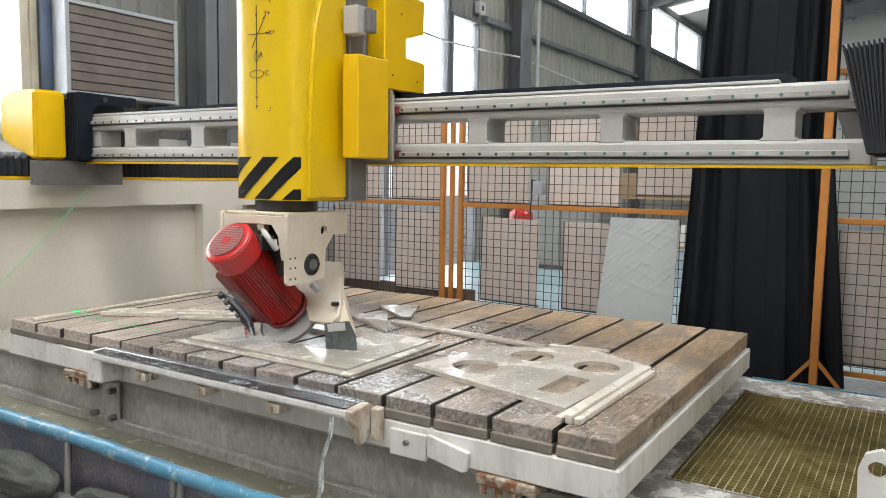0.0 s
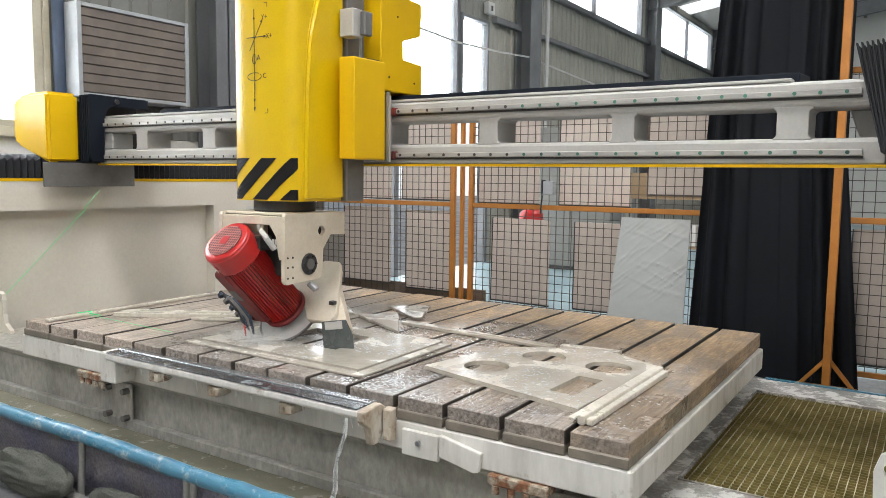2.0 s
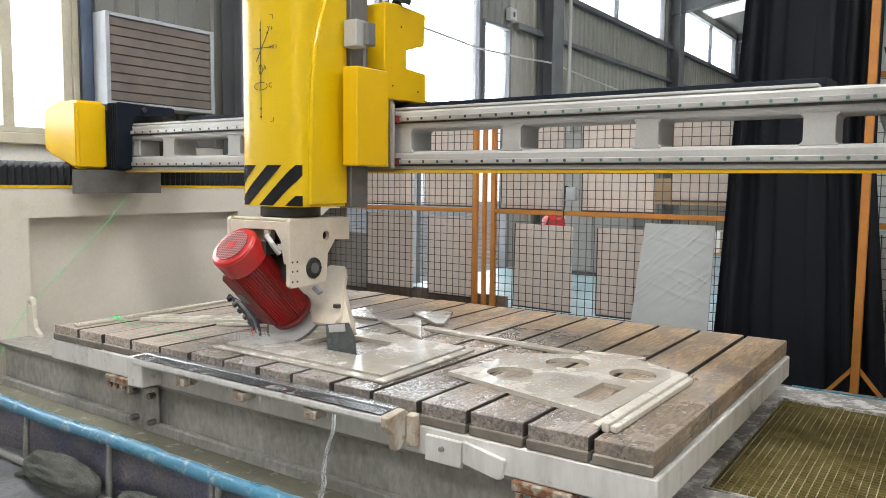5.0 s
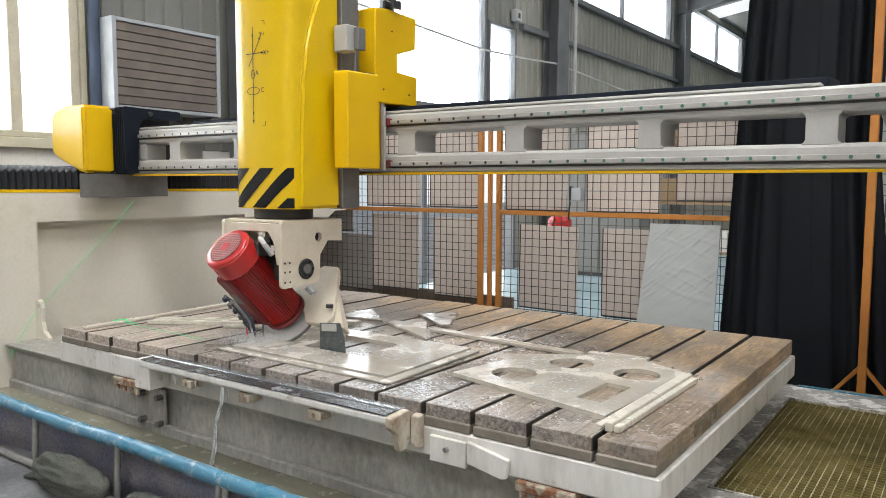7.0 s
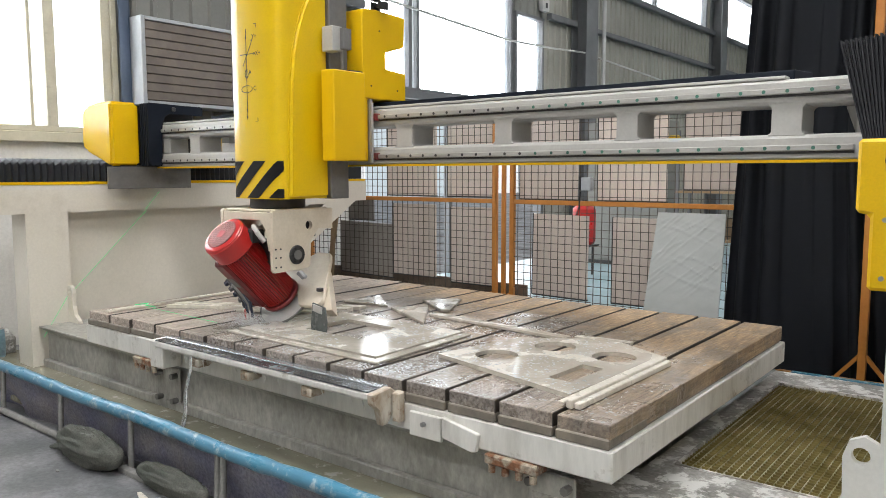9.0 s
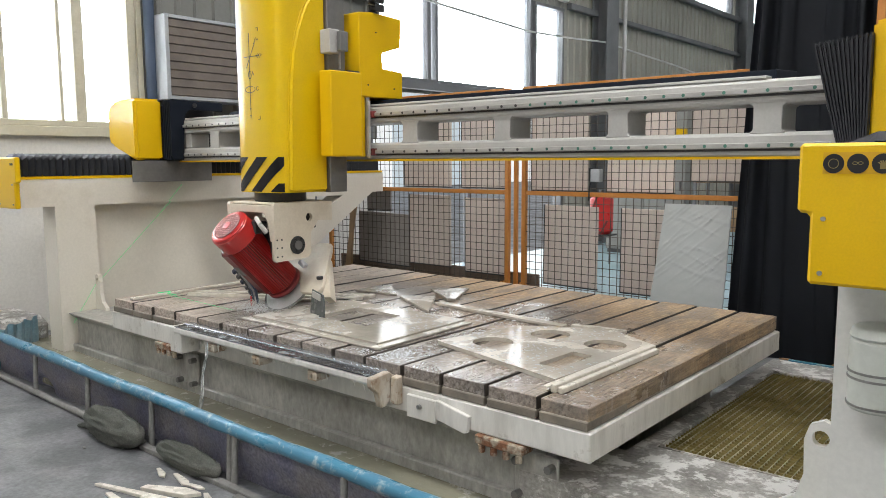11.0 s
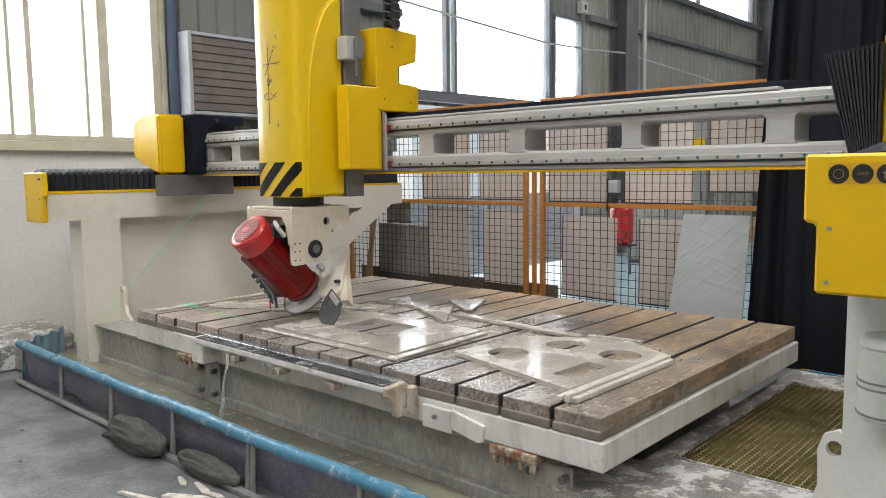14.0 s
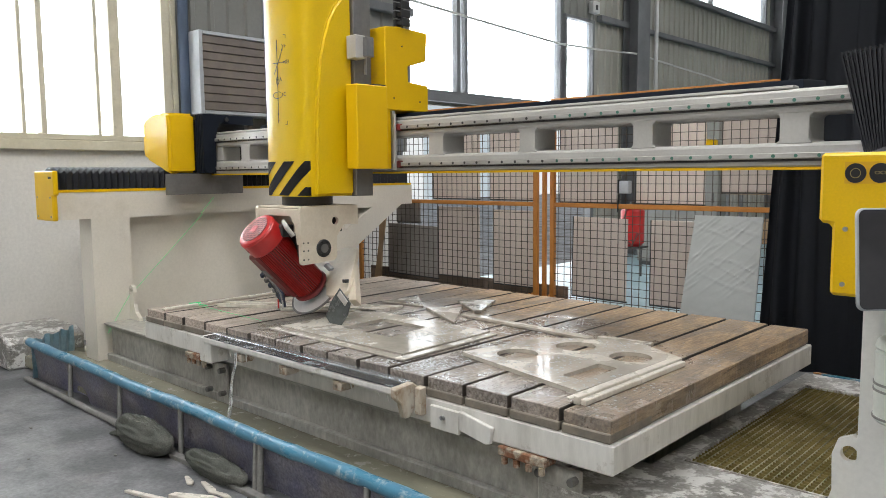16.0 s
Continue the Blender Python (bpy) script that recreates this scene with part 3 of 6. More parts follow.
# outside the openings
structure("backdrop", box(BM(), -30.2, -30, -60, 260, -5, 90), DAYLIGHT, "pale bright overcast sky outside", "backdrop")
structure("backdrop_house", prism(BM(), [(29.6, -1), (37, -1), (37, 9.0), (33, 9.6), (29.6, 8.6)], "x", -29.9, -29.7), HAZE, "hazy pale blue house in the distance", "backdrop")

# box cooler under the eaves
cool = thing("wall_cooler", (-5.4, 2.0, 2.0), "aluminium wall cooler with brown grey louvres", "cooler")
CF = -5.285
for args in ((1.46, 1.50, 2.05, 2.83), (2.54, 2.58, 2.05, 2.83), (1.5005, 2.5395, 2.795, 2.828), (1.5005, 2.5395, 2.052, 2.085)):
    part("casing_panel", box(BM(), WX + 0.03, CF, *args), ALU, cool, bevel=0.004)
part("back_panel", box(BM(), WX + 0.03, WX + 0.15, 1.501, 2.539, 2.086, 2.794), LOUVRE, cool)
for i in range(9):
    z = 2.09 + i * 0.0782
    bm = BM()
    prism(bm, [(CF - 0.06, z + 0.004), (CF - 0.012, z), (CF - 0.006, z + 0.006), (CF - 0.017, z + 0.076), (CF - 0.06, z + 0.076)], "y", 1.502, 2.538)
    part("louvre", bm, LOUVRE, cool)
for y in (1.52, 2.48):
    part("bracket", box(BM(), WX + 0.03, -5.30, y, y + 0.04, 2.0, 2.048), FRAME_GREY, cool)

sg = thing("switch_box", (WX + 0.10, 8.72, 4.12), "small white switch box on the wall beam", "switch box")
part("body", box(BM(), WX + 0.03, WX + 0.13, 8.63, 8.83, 4.052, 4.24), CABLE, sg, bevel=0.01)
part("marking", box(BM(), WX + 0.131, WX + 0.135, 8.70, 8.76, 4.10, 4.18), BLACK_PAINT, sg)

pts = [(-5.25, 2.6, 3.78), (-5.3, 4.2, 3.544), (-5.3, 5.56, 3.476), (-5.3, 7.4, 3.391), (-5.3, 8.6, 3.43), (-5.3, 9.72, 3.49), (-5.3, 11.2, 3.42), (-5.3, 12.7, 3.355), (-5.3, 15, 3.2), (-5.42, 16.7, 3.15)]
solid("overhead_cable", tube(BM(), pts, 0.016, 6), CABLE, "white cable strung along the wall", "cable", at=pts[0])

# ---- the saw table ----
table = thing("saw_table", (-1.75, 1.05, 0), "slurry stained saw table topped with worn wet planks", "saw table")
gaps = (-3.52, -3.265, -3.03, -2.78, -2.53, -2.30, -2.051, -1.817, -1.604, -1.368, -1.153, -0.919, -0.697, -0.461, -0.215, 0.006)
rng = random.Random(4)
for i, (a, b) in enumerate(zip(gaps, gaps[1:])):
    dz = rng.uniform(-0.003, 0.002)
    g = 0.009
    bm = BM()
    yf = rng.uniform(-0.006, 0.004)
    pts2 = [(a + g, 0.508), (b - g, 0.508), (b - g, 0.5845 + dz), (a + g, 0.5845 + dz)]
    prism(bm, pts2, "y", yf, 2.112 + rng.uniform(-0.008, 0.004))
    plank = part("plank", bm, WOOD, table, bevel=0.003)
    # sides that face a gap get the painted shade; the open end side stays wood
    plank.data.materials.append(GAP_SHADE)
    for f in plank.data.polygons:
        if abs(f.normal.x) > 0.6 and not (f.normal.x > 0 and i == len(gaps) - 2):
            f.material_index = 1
    bm = BM()
    box(bm, a + g - 0.002, b - g + 0.002, yf - 0.010, yf + 0.3, 0.5, 0.5365)
    part("lower_board", bm, mat("soaked_board_end", (0.25, 0.215, 0.17), (0.15, 0.13, 0.105), 0.4, scale=9, fine=40, bump=0.4) if i == 0 else bpy.data.materials["soaked_board_end"], table, bevel=0.004)
# dark board added over the white frame so the gap bottoms stay dark
part("bed", box(BM(), -3.50, -0.01, 0.31, 2.10, 0.4985, 0.507), bpy.data.materials["soaked_board_end"], table, "dark bed board added to keep the plank gaps dark")
bm = BM()
box(bm, -3.545, 0.012, -0.012, 2.125, 0.384, 0.498)
part("frame", bm, WHITE_STAINED, table, "stained white steel table frame", bevel=0.006)
bm = BM()
prism(bm, [(0.085, -0.03), (2.05, -0.03), (2.05, 0.382), (0.02, 0.382), (0.085, 0.33)], "x", -4.297, -0.34)
part("base", bm, BASE_GREY, table, "grey slurry coated table base", bevel=0.008)
part("plinth_edge", box(BM(), -4.297, -0.34, 0.045, 0.085, -0.03, 0.15), BASE_GREY, table, bevel=0.006)
# covers and brackets on the front edge
part("cover_plate", box(BM(), -0.87, -0.706, -0.030, -0.013, 0.375, 0.475), WHITE_STAINED, table, "painted white cover plate", bevel=0.004)
rod_b = rod(BM(), (-0.79, -0.045, 0.435), (-0.79, -0.031, 0.435), 0.010, 8)
part("bolt", rod_b, STEEL, table)
part("cover_plate", prism(BM(), [(-0.70, 0.482), (-0.525, 0.448), (-0.535, 0.378), (-0.555, 0.372), (-0.70, 0.40)], "y", -0.034, -0.014), WHITE_STAINED, table, "bent white cover plate", bevel=0.003)
for x in (-0.50, -2.98):
    bm = BM()
    box(bm, x, x + 0.23, -0.030, 0.05, 0.345, 0.383)
    part("hinge", bm, RUST, table, "rusty adjusting bracket", bevel=0.005)
    for k in range(4):
        part("hinge_nut", rod(BM(), (x + 0.03 + 0.06 * k, -0.02, 0.315), (x + 0.03 + 0.06 * k, -0.02, 0.345), 0.014, 8), RUST, table)
    bm = BM()
    box(bm, x + 0.14, x + 0.34, 0.052, 0.068, 0.12, 0.34)
    part("foot_plate", bm, BASE_GREY, table, bevel=0.005)
    for dx in (0.165, 0.315):
        for z in (0.16, 0.30):
            part("foot_bolt", rod(BM(), (x + dx, 0.015, z), (x + dx, 0.052, z), 0.017, 8), DULL_STEEL, table, "mud coated bolt")
# gutter along the front edge
STAINED_CLIP = mat("rust_streaked_clip", (0.60, 0.56, 0.48), (0.36, 0.27, 0.18), 0.5, scale=14, fine=40, bump=0.3, stretch=(1, 1, 0.5), dirt=(0.22, 0.11, 0.05), dirt_at=(0.56, 0.66), dirt_scale=16)
gut = thing("edge_gutter", (-1.77, -0.14, 0.50), "white steel gutter with black rubber lip on the table edge", "gutter")
part("channel", soften(prism(BM(), [(-0.14, 0.546), (-0.013, 0.548), (-0.013, 0.505), (-0.125, 0.508), (-0.14, 0.52)], "x", -2.56, -0.985), 0.004), WHITE_STAINED, gut)
part("lip", soften(prism(BM(), [(-0.139, 0.5485), (-0.075, 0.550), (-0.075, 0.556), (-0.139, 0.554)], "x", -2.55, -0.995), 0.002), LIP, gut, "black wet rubber strip")
part("rail", soften(box(BM(), -2.56, -0.99, -0.072, -0.022, 0.550, 0.560), 0.003), GUTTER_METAL, gut, "wet metal strip")
part("end_bracket", soften(prism(BM(), [(-0.155, 0.552), (-0.05, 0.562), (-0.02, 0.54), (-0.02, 0.46), (-0.07, 0.41), (-0.10, 0.41), (-0.12, 0.48), (-0.155, 0.51)], "x", -0.985, -0.95), 0.005), STAINED_CLIP, gut)
part("end_bracket", soften(prism(BM(), [(-0.05, 0.54), (-0.013, 0.545), (-0.013, 0.42), (-0.05, 0.42)], "x", -0.945, -0.905), 0.004), STAINED_CLIP, gut, "rust streaked end bracket")
part("end_bracket", soften(box(BM(), -2.62, -2.50, -0.13, -0.013, 0.40, 0.545), 0.006), WHITE_STAINED, gut)
for x in (-2.25, -1.85, -1.42):
    part("clip", soften(box(box(BM(), x, x + 0.06, -0.12, -0.05, 0.455, 0.502), x + 0.062, x + 0.09, -0.14, -0.06, 0.47, 0.502), 0.003), STAINED_CLIP, gut)
    part("clip_screw", rod(BM(), (x + 0.03, -0.128, 0.478), (x + 0.03, -0.12, 0.478), 0.009, 8), RUST, gut)

# ---- stone on the table ----
ZS = 0.586


def plate(name, pts, z0, z1, material, label, holes=(), category="stone offcut", group="", bev=0.003):
    bm = prism(BM(), pts, "z", z0, z1, holes)
    if not holes and bev:
        soften(bm, bev)
    return solid(name, bm, material, label, category, group)


hole1 = [(-1.96, 0.39), (-1.555, 0.385), (-1.60, 0.70), (-1.97, 0.715)]
plate("stone_slab", [(-2.26, 0.185), (-1.235, 0.165), (-1.255, 0.845), (-2.28, 0.86)], ZS, ZS + 0.018, STONE_WET, "wet pale stone slab with a rectangular cutout being mitred", (hole1,), "stone slab")
plate("stone_offcut", [(-2.30, 0.13), (-1.225, 0.105), (-1.235, 0.155), (-2.29, 0.175)], ZS, ZS + 0.012, STONE_WET, "long narrow wet stone offcut beside the slab")
plate("stone_offcut", [(-1.228, 0.105), (-1.175, 0.112), (-1.205, 0.85), (-1.25, 0.85)], ZS, ZS + 0.012, STONE_WET, "long narrow wet stone offcut beside the slab")
slab2 = [(-1.05, 0.385), (-0.26, 0.185), (-0.205, 0.96), (-0.52, 1.13), (-0.63, 1.10), (-0.95, 0.90)]
plate("stone_worktop", slab2, ZS, ZS + 0.018, STONE_WET, "pale stone worktop blank with three round holes and a square cutout",
      (ring_pts(-0.825, 0.53, 0.098), ring_pts(-0.70, 0.84, 0.098), ring_pts(-0.385, 0.82, 0.098), [(-0.445, 0.345), (-0.335, 0.33), (-0.325, 0.60), (-0.435, 0.615)]), "worktop")
for k, (dx, h) in enumerate(((0, 0.017), (0.030, 0.026), (0.058, 0.016))):
    plate("stone_strip", [(-0.245 + dx, 0.07 + 0.008 * k), (-0.219 + dx, 0.064 + 0.008 * k), (-0.200 + dx * 0.9, 0.93 - 0.02 * k), (-0.226 + dx * 0.9, 0.935 - 0.02 * k)], ZS + (0.0185 if k == 0 else 0), ZS + 0.0185 + h - 0.012, STONE, "narrow whitish stone strip laid beside the worktop", group="strips beside the worktop")
plate("stone_strip", [(-1.72, 1.13), (-0.76, 1.04), (-0.755, 1.095), (-1.71, 1.185)], ZS, ZS + 0.018, STONE_WET, "long wet stone strip across the planks")
plate("stone_strip", [(-0.74, 1.10), (-0.45, 1.13), (-0.45, 1.17), (-0.74, 1.15)], ZS, ZS + 0.018, STONE_WET, "short wet stone strip across the planks")
plate("stone_triangle", [(-2.08, 1.50), (-1.886, 1.673), (-1.695, 1.30), (-1.74, 1.27)], ZS + 0.001, ZS + 0.019, STONE_WET, "wet triangular stone offcut")
plate("stone_triangle", [(-2.05, 1.16), (-1.90, 1.35), (-1.57, 0.905)], ZS, ZS + 0.018, STONE_WET, "wet triangular stone offcut")
plate("stone_triangle", [(-2.47, 1.16), (-2.44, 1.48), (-2.11, 1.20)], ZS, ZS + 0.015, STONE_WET, "flat wet stone offcut between planks")
plate("stone_strip", [(-3.24, 0.40), (-3.22, 0.48), (-2.2, 1.10), (-2.19, 1.03)], ZS, ZS + 0.022, STONE, "long pale stone strip on the dry planks")
plate("stone_strip", [(-3.20, 0.33), (-3.18, 0.39), (-2.2, 0.985), (-2.19, 0.92)], ZS, ZS + 0.024, STONE, "long pale stone strip on the dry planks")
plate("stone_strip", [(-2.75, 0.52), (-2.73, 0.57), (-2.17, 0.905), (-2.15, 0.85)], ZS, ZS + 0.018, STONE, "short pale stone strip on the dry planks")
plate("stone_strip", [(-3.36, 0.02), (-3.32, 0.02), (-3.37, 1.30), (-3.41, 1.30)], ZS, ZS + 0.016, STONE, "thin stone strip along the table edge")



def within(x, y, ring):
    n, ok = len(ring), False
    for i in range(n):
        (xa, ya), (xb, yb) = ring[i], ring[i - 1]
        if (ya > y) != (yb > y) and x < (xb - xa) * (y - ya) / (yb - ya) + xa:
            ok = not ok
    return ok


slab1 = [(-2.26, 0.185), (-1.235, 0.165), (-1.255, 0.845), (-2.28, 0.86)]
SQUARE = [(-0.445, 0.345), (-0.335, 0.33), (-0.325, 0.60), (-0.435, 0.615)]
rng = random.Random(31)
verts, faces = [], []
while len(verts) < 3000 * 7:
    x, y = rng.gauss(-1.15, 0.55), abs(rng.gauss(0.0, 0.75)) + 0.01
    if not (-2.4 < x < -0.02 and y < 2.0) or noise.noise(Vector((x * 2.2, y * 2.2, 7))) < -0.12:
        continue
    if min(abs(x - c) for c in gaps) < 0.018:
        continue
    z = 0.585
    if within(x, y, slab1):
        if within(x, y, hole1):
            continue
        z = ZS + 0.0178
    elif within(x, y, slab2):
        if within(x, y, SQUARE) or min(math.hypot(x - a, y - b) for a, b in ((-0.825, 0.53), (-0.70, 0.84), (-0.385, 0.82))) < 0.105:
            continue
        z = ZS + 0.0178
    r = rng.uniform(0.0025, 0.007)
    k0, turn = len(verts), rng.uniform(0, 6)
    verts += [(x + r * rng.uniform(0.7, 1.5) * math.cos(turn + a), y + r * rng.uniform(0.7, 1.5) * math.sin(turn + a), z) for a in (0, 1.05, 2.1, 3.14, 4.2, 5.24)]
    verts.append((x, y, z + r * rng.uniform(0.22, 0.42)))
    faces += [(k0 + a, k0 + (a + 1) % 6, k0 + 6) for a in range(6)]
me = bpy.data.meshes.new("water_drops")
me.from_pydata([(x + 1.75, y - 1.05, z - 0.585) for x, y, z in verts], [], faces)
me.materials.append(DROPS)
drops = new("water_drops", me)
drops.location = (-1.75, 1.05, 0.585)
tagged(drops, "clear water drops splashed over planks and slabs", "water drops", kind="stuff")

# ---- the pit and its bund ----
structure("water", box(BM(), -4.95, 2.4, -0.33, 0.3, 0.02, 0.10), WATER, "murky grey green slurry water in the pit", "water")
bund = thing("bund_wall", (-1.5, -0.42, 0), "low bund of muddy tarpaulin hung on a blue wrapped pipe", "bund")


def rail_line(x):
    return -0.415 + 0.006 * math.sin(x * 2.3), 0.268 + 0.010 * math.sin(1.2 * x + 0.5) + 0.004 * math.sin(5 * x)


pts = []
for i in range(70):
    x = -4.52 + i * 0.1
    y, z = rail_line(x)
    pts.append((x, y, z))
part("pipe", tube(BM(), pts, lambda s: 0.032 + 0.0035 * math.sin(s * 160) * math.sin(s * 37), 12), BLUE_PIPE, bund, "faded blue wrapped pipe", smooth=True)
bm = BM()
cols, rows = 140, 9
grid = []
for i in range(cols + 1):
    x = -4.52 + 6.9 * i / cols
    y, z = rail_line(x)
    col = []
    for j in range(rows + 1):
        s = j / rows
        fold = 0.022 * math.sin(9 * x + 2 * math.sin(2.1 * x)) * s + 0.05 * noise.noise((x * 3, s * 2, 0)) * s
        col.append(bm.verts.new((x, y + 0.012 + 0.05 * s + fold, (z - 0.01) * (1 - s) + 0.003 * s)))
    grid.append(col)
for i in range(cols):
    for j in range(rows):
        bm.faces.new((grid[i][j], grid[i][j + 1], grid[i + 1][j + 1], grid[i + 1][j]))
bmesh.ops.solidify(bm, geom=bm.faces, thickness=0.006)
part("tarpaulin", bm, TARP, bund, "muddy dark blue tarpaulin sheet", smooth=True)
bm = BM()
grid = []
for i in range(30):
    x = -4.50 - 0.011 * i
    col = []
    for j in range(8):
        s = j / 7
        yy = -0.41 + 0.42 * i / 29
        col.append(bm.verts.new((x - 0.01 + 0.02 * math.sin(i * 1.1 + 3 * s), yy, (0.285 + 0.012 * math.sin(i * 0.7)) * (1 - s) + 0.003)))
    grid.append(col)
for i in range(29):
    for j in range(7):
        bm.faces.new((grid[i][j], grid[i][j + 1], grid[i + 1][j + 1], grid[i + 1][j]))
bmesh.ops.solidify(bm, geom=bm.faces, thickness=0.006)
part("end_tarpaulin", bm, FLAP, bund, "crumpled blue tarpaulin end flap", smooth=True)
for x in (-3.72, -3.0, -2.30, -1.60, -1.56, -0.82, -0.12, 0.6, 1.35):
    y, z = rail_line(x)
    part("post", rod(BM(), (x, y - 0.028, 0), (x, y - 0.016, z - 0.015), 0.015, 10), PIPE_GREY, bund, smooth=True)
part("floor_pipe", tube(BM(), [(-4.5, -0.45, 0.022), (-3.4, -0.455, 0.022), (-2.35, -0.46, 0.022)], 0.02, 10), PIPE_GREY, bund, smooth=True)
part("floor_batten", soften(box(BM(), -2.33, -1.2, -0.49, -0.45, 0.001, 0.025), 0.003), PIPE_GREY, bund)
part("floor_batten", soften(box(BM(), -1.45, -0.6, -0.53, -0.495, 0.001, 0.022), 0.003), PIPE_GREY, bund)


def sandbag(x0, x1, y, h, d, tail, label):
    bm = BM()
    bmesh.ops.create_uvsphere(bm, u_segments=72, v_segments=40, radius=1)
    for v in bm.verts:
        c = v.co
        fx = math.copysign(abs(c.x) ** 0.75, c.x)
        n = 0.22 * noise.noise(Vector((c.x * 2.3, c.y * 3, c.z * 3))) + 0.10 * abs(noise.noise(Vector((c.x * 7, c.y * 9, c.z * 9)))) + 0.05 * noise.noise(Vector((c.x * 16 + c.z * 8, c.y * 20, c.z * 18)))
        v.co = ((x0 + x1) / 2 + fx * (x1 - x0) / 2, y + c.y * d * (1 + n), max(0.002, h * 0.48 + c.z * h * 0.52 * (1 + 1.4 * n)))
    if tail:
        rod(bm, (x0 + 0.03, y, 0.03), (x0 - 0.06, y - 0.03, 0.012), 0.03, 8, 0.008)
    return solid("sandbag", bm, BAG, label, "sandbag", smooth=True)


sandbag(-2.84, -2.26, -0.515, 0.16, 0.075, True, "full dark green sandbag against the bund")
sandbag(-2.18, -1.64, -0.465, 0.105, 0.055, False, "slumped dark green sandbag under the bund")

# drips hanging under the gutter and the table edge
rng = random.Random(21)
for k in range(26):
    x = rng.uniform(-2.5, -1.0)
    l = rng.uniform(0.015, 0.05)
    part("slurry_drip", rod(BM(), (x, -0.125 + rng.uniform(0, 0.03), 0.509 - l), (x, -0.12, 0.512), 0.0015, 6, 0.004), WHITE_STAINED, gut)

# stone shards on the floor
rng = random.Random(9)
for x, y, l, w, a, h in ((-1.86, -0.78, 0.42, 0.035, 16, 0.016), (-1.72, -0.66, 0.30, 0.07, 24, 0.02), (-1.65, -0.74, 0.24, 0.09, 8, 0.018), (-1.50, -0.70, 0.22, 0.05, -20, 0.016), (-1.80, -0.56, 0.18, 0.04, -12, 0.012), (-1.52, -0.60, 0.15, 0.04, -25, 0.012), (-1.95, -0.58, 0.12, 0.035, -18, 0.012), (-1.60, -0.83, 0.34, 0.04, 30, 0.014), (-1.42, -0.80, 0.26, 0.06, 12, 0.018), (-1.78, -0.86, 0.30, 0.05, -6, 0.012), (-1.38, -0.62, 0.16, 0.035, 40, 0.012), (-1.70, -0.56, 0.14, 0.03, 10, 0.010)):
    m = pose(x, y, 0, 0, 0, a)
    ptsx = [m @ Vector(p) for p in ((-l / 2, -w * 0.3, 0), (l * 0.3, -w / 2, 0), (l / 2, w * 0.1, 0), (l * 0.2, w / 2, 0), (-l * 0.45, w * 0.2, 0))]
    plate("stone_shard", [(p.x, p.y) for p in ptsx], 0.001, h, STONE, "broken pale stone shard on the floor", category="shard", group="shards on the floor", bev=0.002)
for k in range(14):
    x, y, s = rng.uniform(-3.9, -2.0), rng.uniform(-1.6, -0.62), rng.uniform(0.01, 0.035)
    plate("chip", [(x + s * math.cos(a + k) * rng.uniform(0.6, 1.4), y + s * math.sin(a + k) * 0.5) for a in (0, 1.2, 2.6, 3.9, 5.1)], 0.001, 0.008, PIPE_GREY, "small stone chip on the dusty floor", category="chip", group="chips on the floor", bev=0)

# ---- the grated sump beside the table ----
pts_out, pts_in = [(-0.336, 0.05), (0.85, 0.05), (0.85, 2.42), (-0.105, 2.42), (-0.105, 0.50), (-0.336, 0.50)], [(-0.02, 0.62), (0.74, 0.62), (0.74, 2.14), (-0.02, 2.14)]
bm = prism(BM(), pts_out, "z", 0.0, 0.255, (pts_in,))
structure("sump_kerb", bm, KERB, "slurry splashed concrete rim of the sump", "kerb")
structure("sump_water", box(BM(), -0.019, 0.739, 0.621, 2.139, 0.10, 0.232), OLIVE, "olive yellow settling water under the grate", "water")
structure("sump_edge", box(BM(), -0.02, 0.85, 2.425, 2.45, 0.0, 0.262), BLUE_PIPE, "faded blue strip behind the sump", "trim")
grate = thing("floor_grate", (0.4, 1.4, 0.24), "pale bar grate over the olive sump water", "grate")
rim = BM()
for x0, x1, y0, y1 in ((-0.018, -0.008, 0.622, 2.138), (0.728, 0.738, 0.622, 2.138), (-0.0075, 0.7275, 0.622, 0.632), (-0.0075, 0.7275, 2.128, 2.138)):
    box(rim, x0, x1, y0, y1, 0.245, 0.260)
part("rim", rim, KERB, grate, "slurry crusted grate rim")
for i in range(24):
    x = 0.011 + 0.031 * i
    part("bar", box(BM(), x - 0.0016, x + 0.0016, 0.633, 2.127, 0.231, 0.253), GRATE, grate)
for j in range(49):
    y = 0.647 + 0.0302 * j
    part("cross_bar", box(BM(), -0.007, 0.727, y - 0.0017, y + 0.0017, 0.231, 0.2525), GRATE_DARK, grate)

# ---- the machine: side walls ----


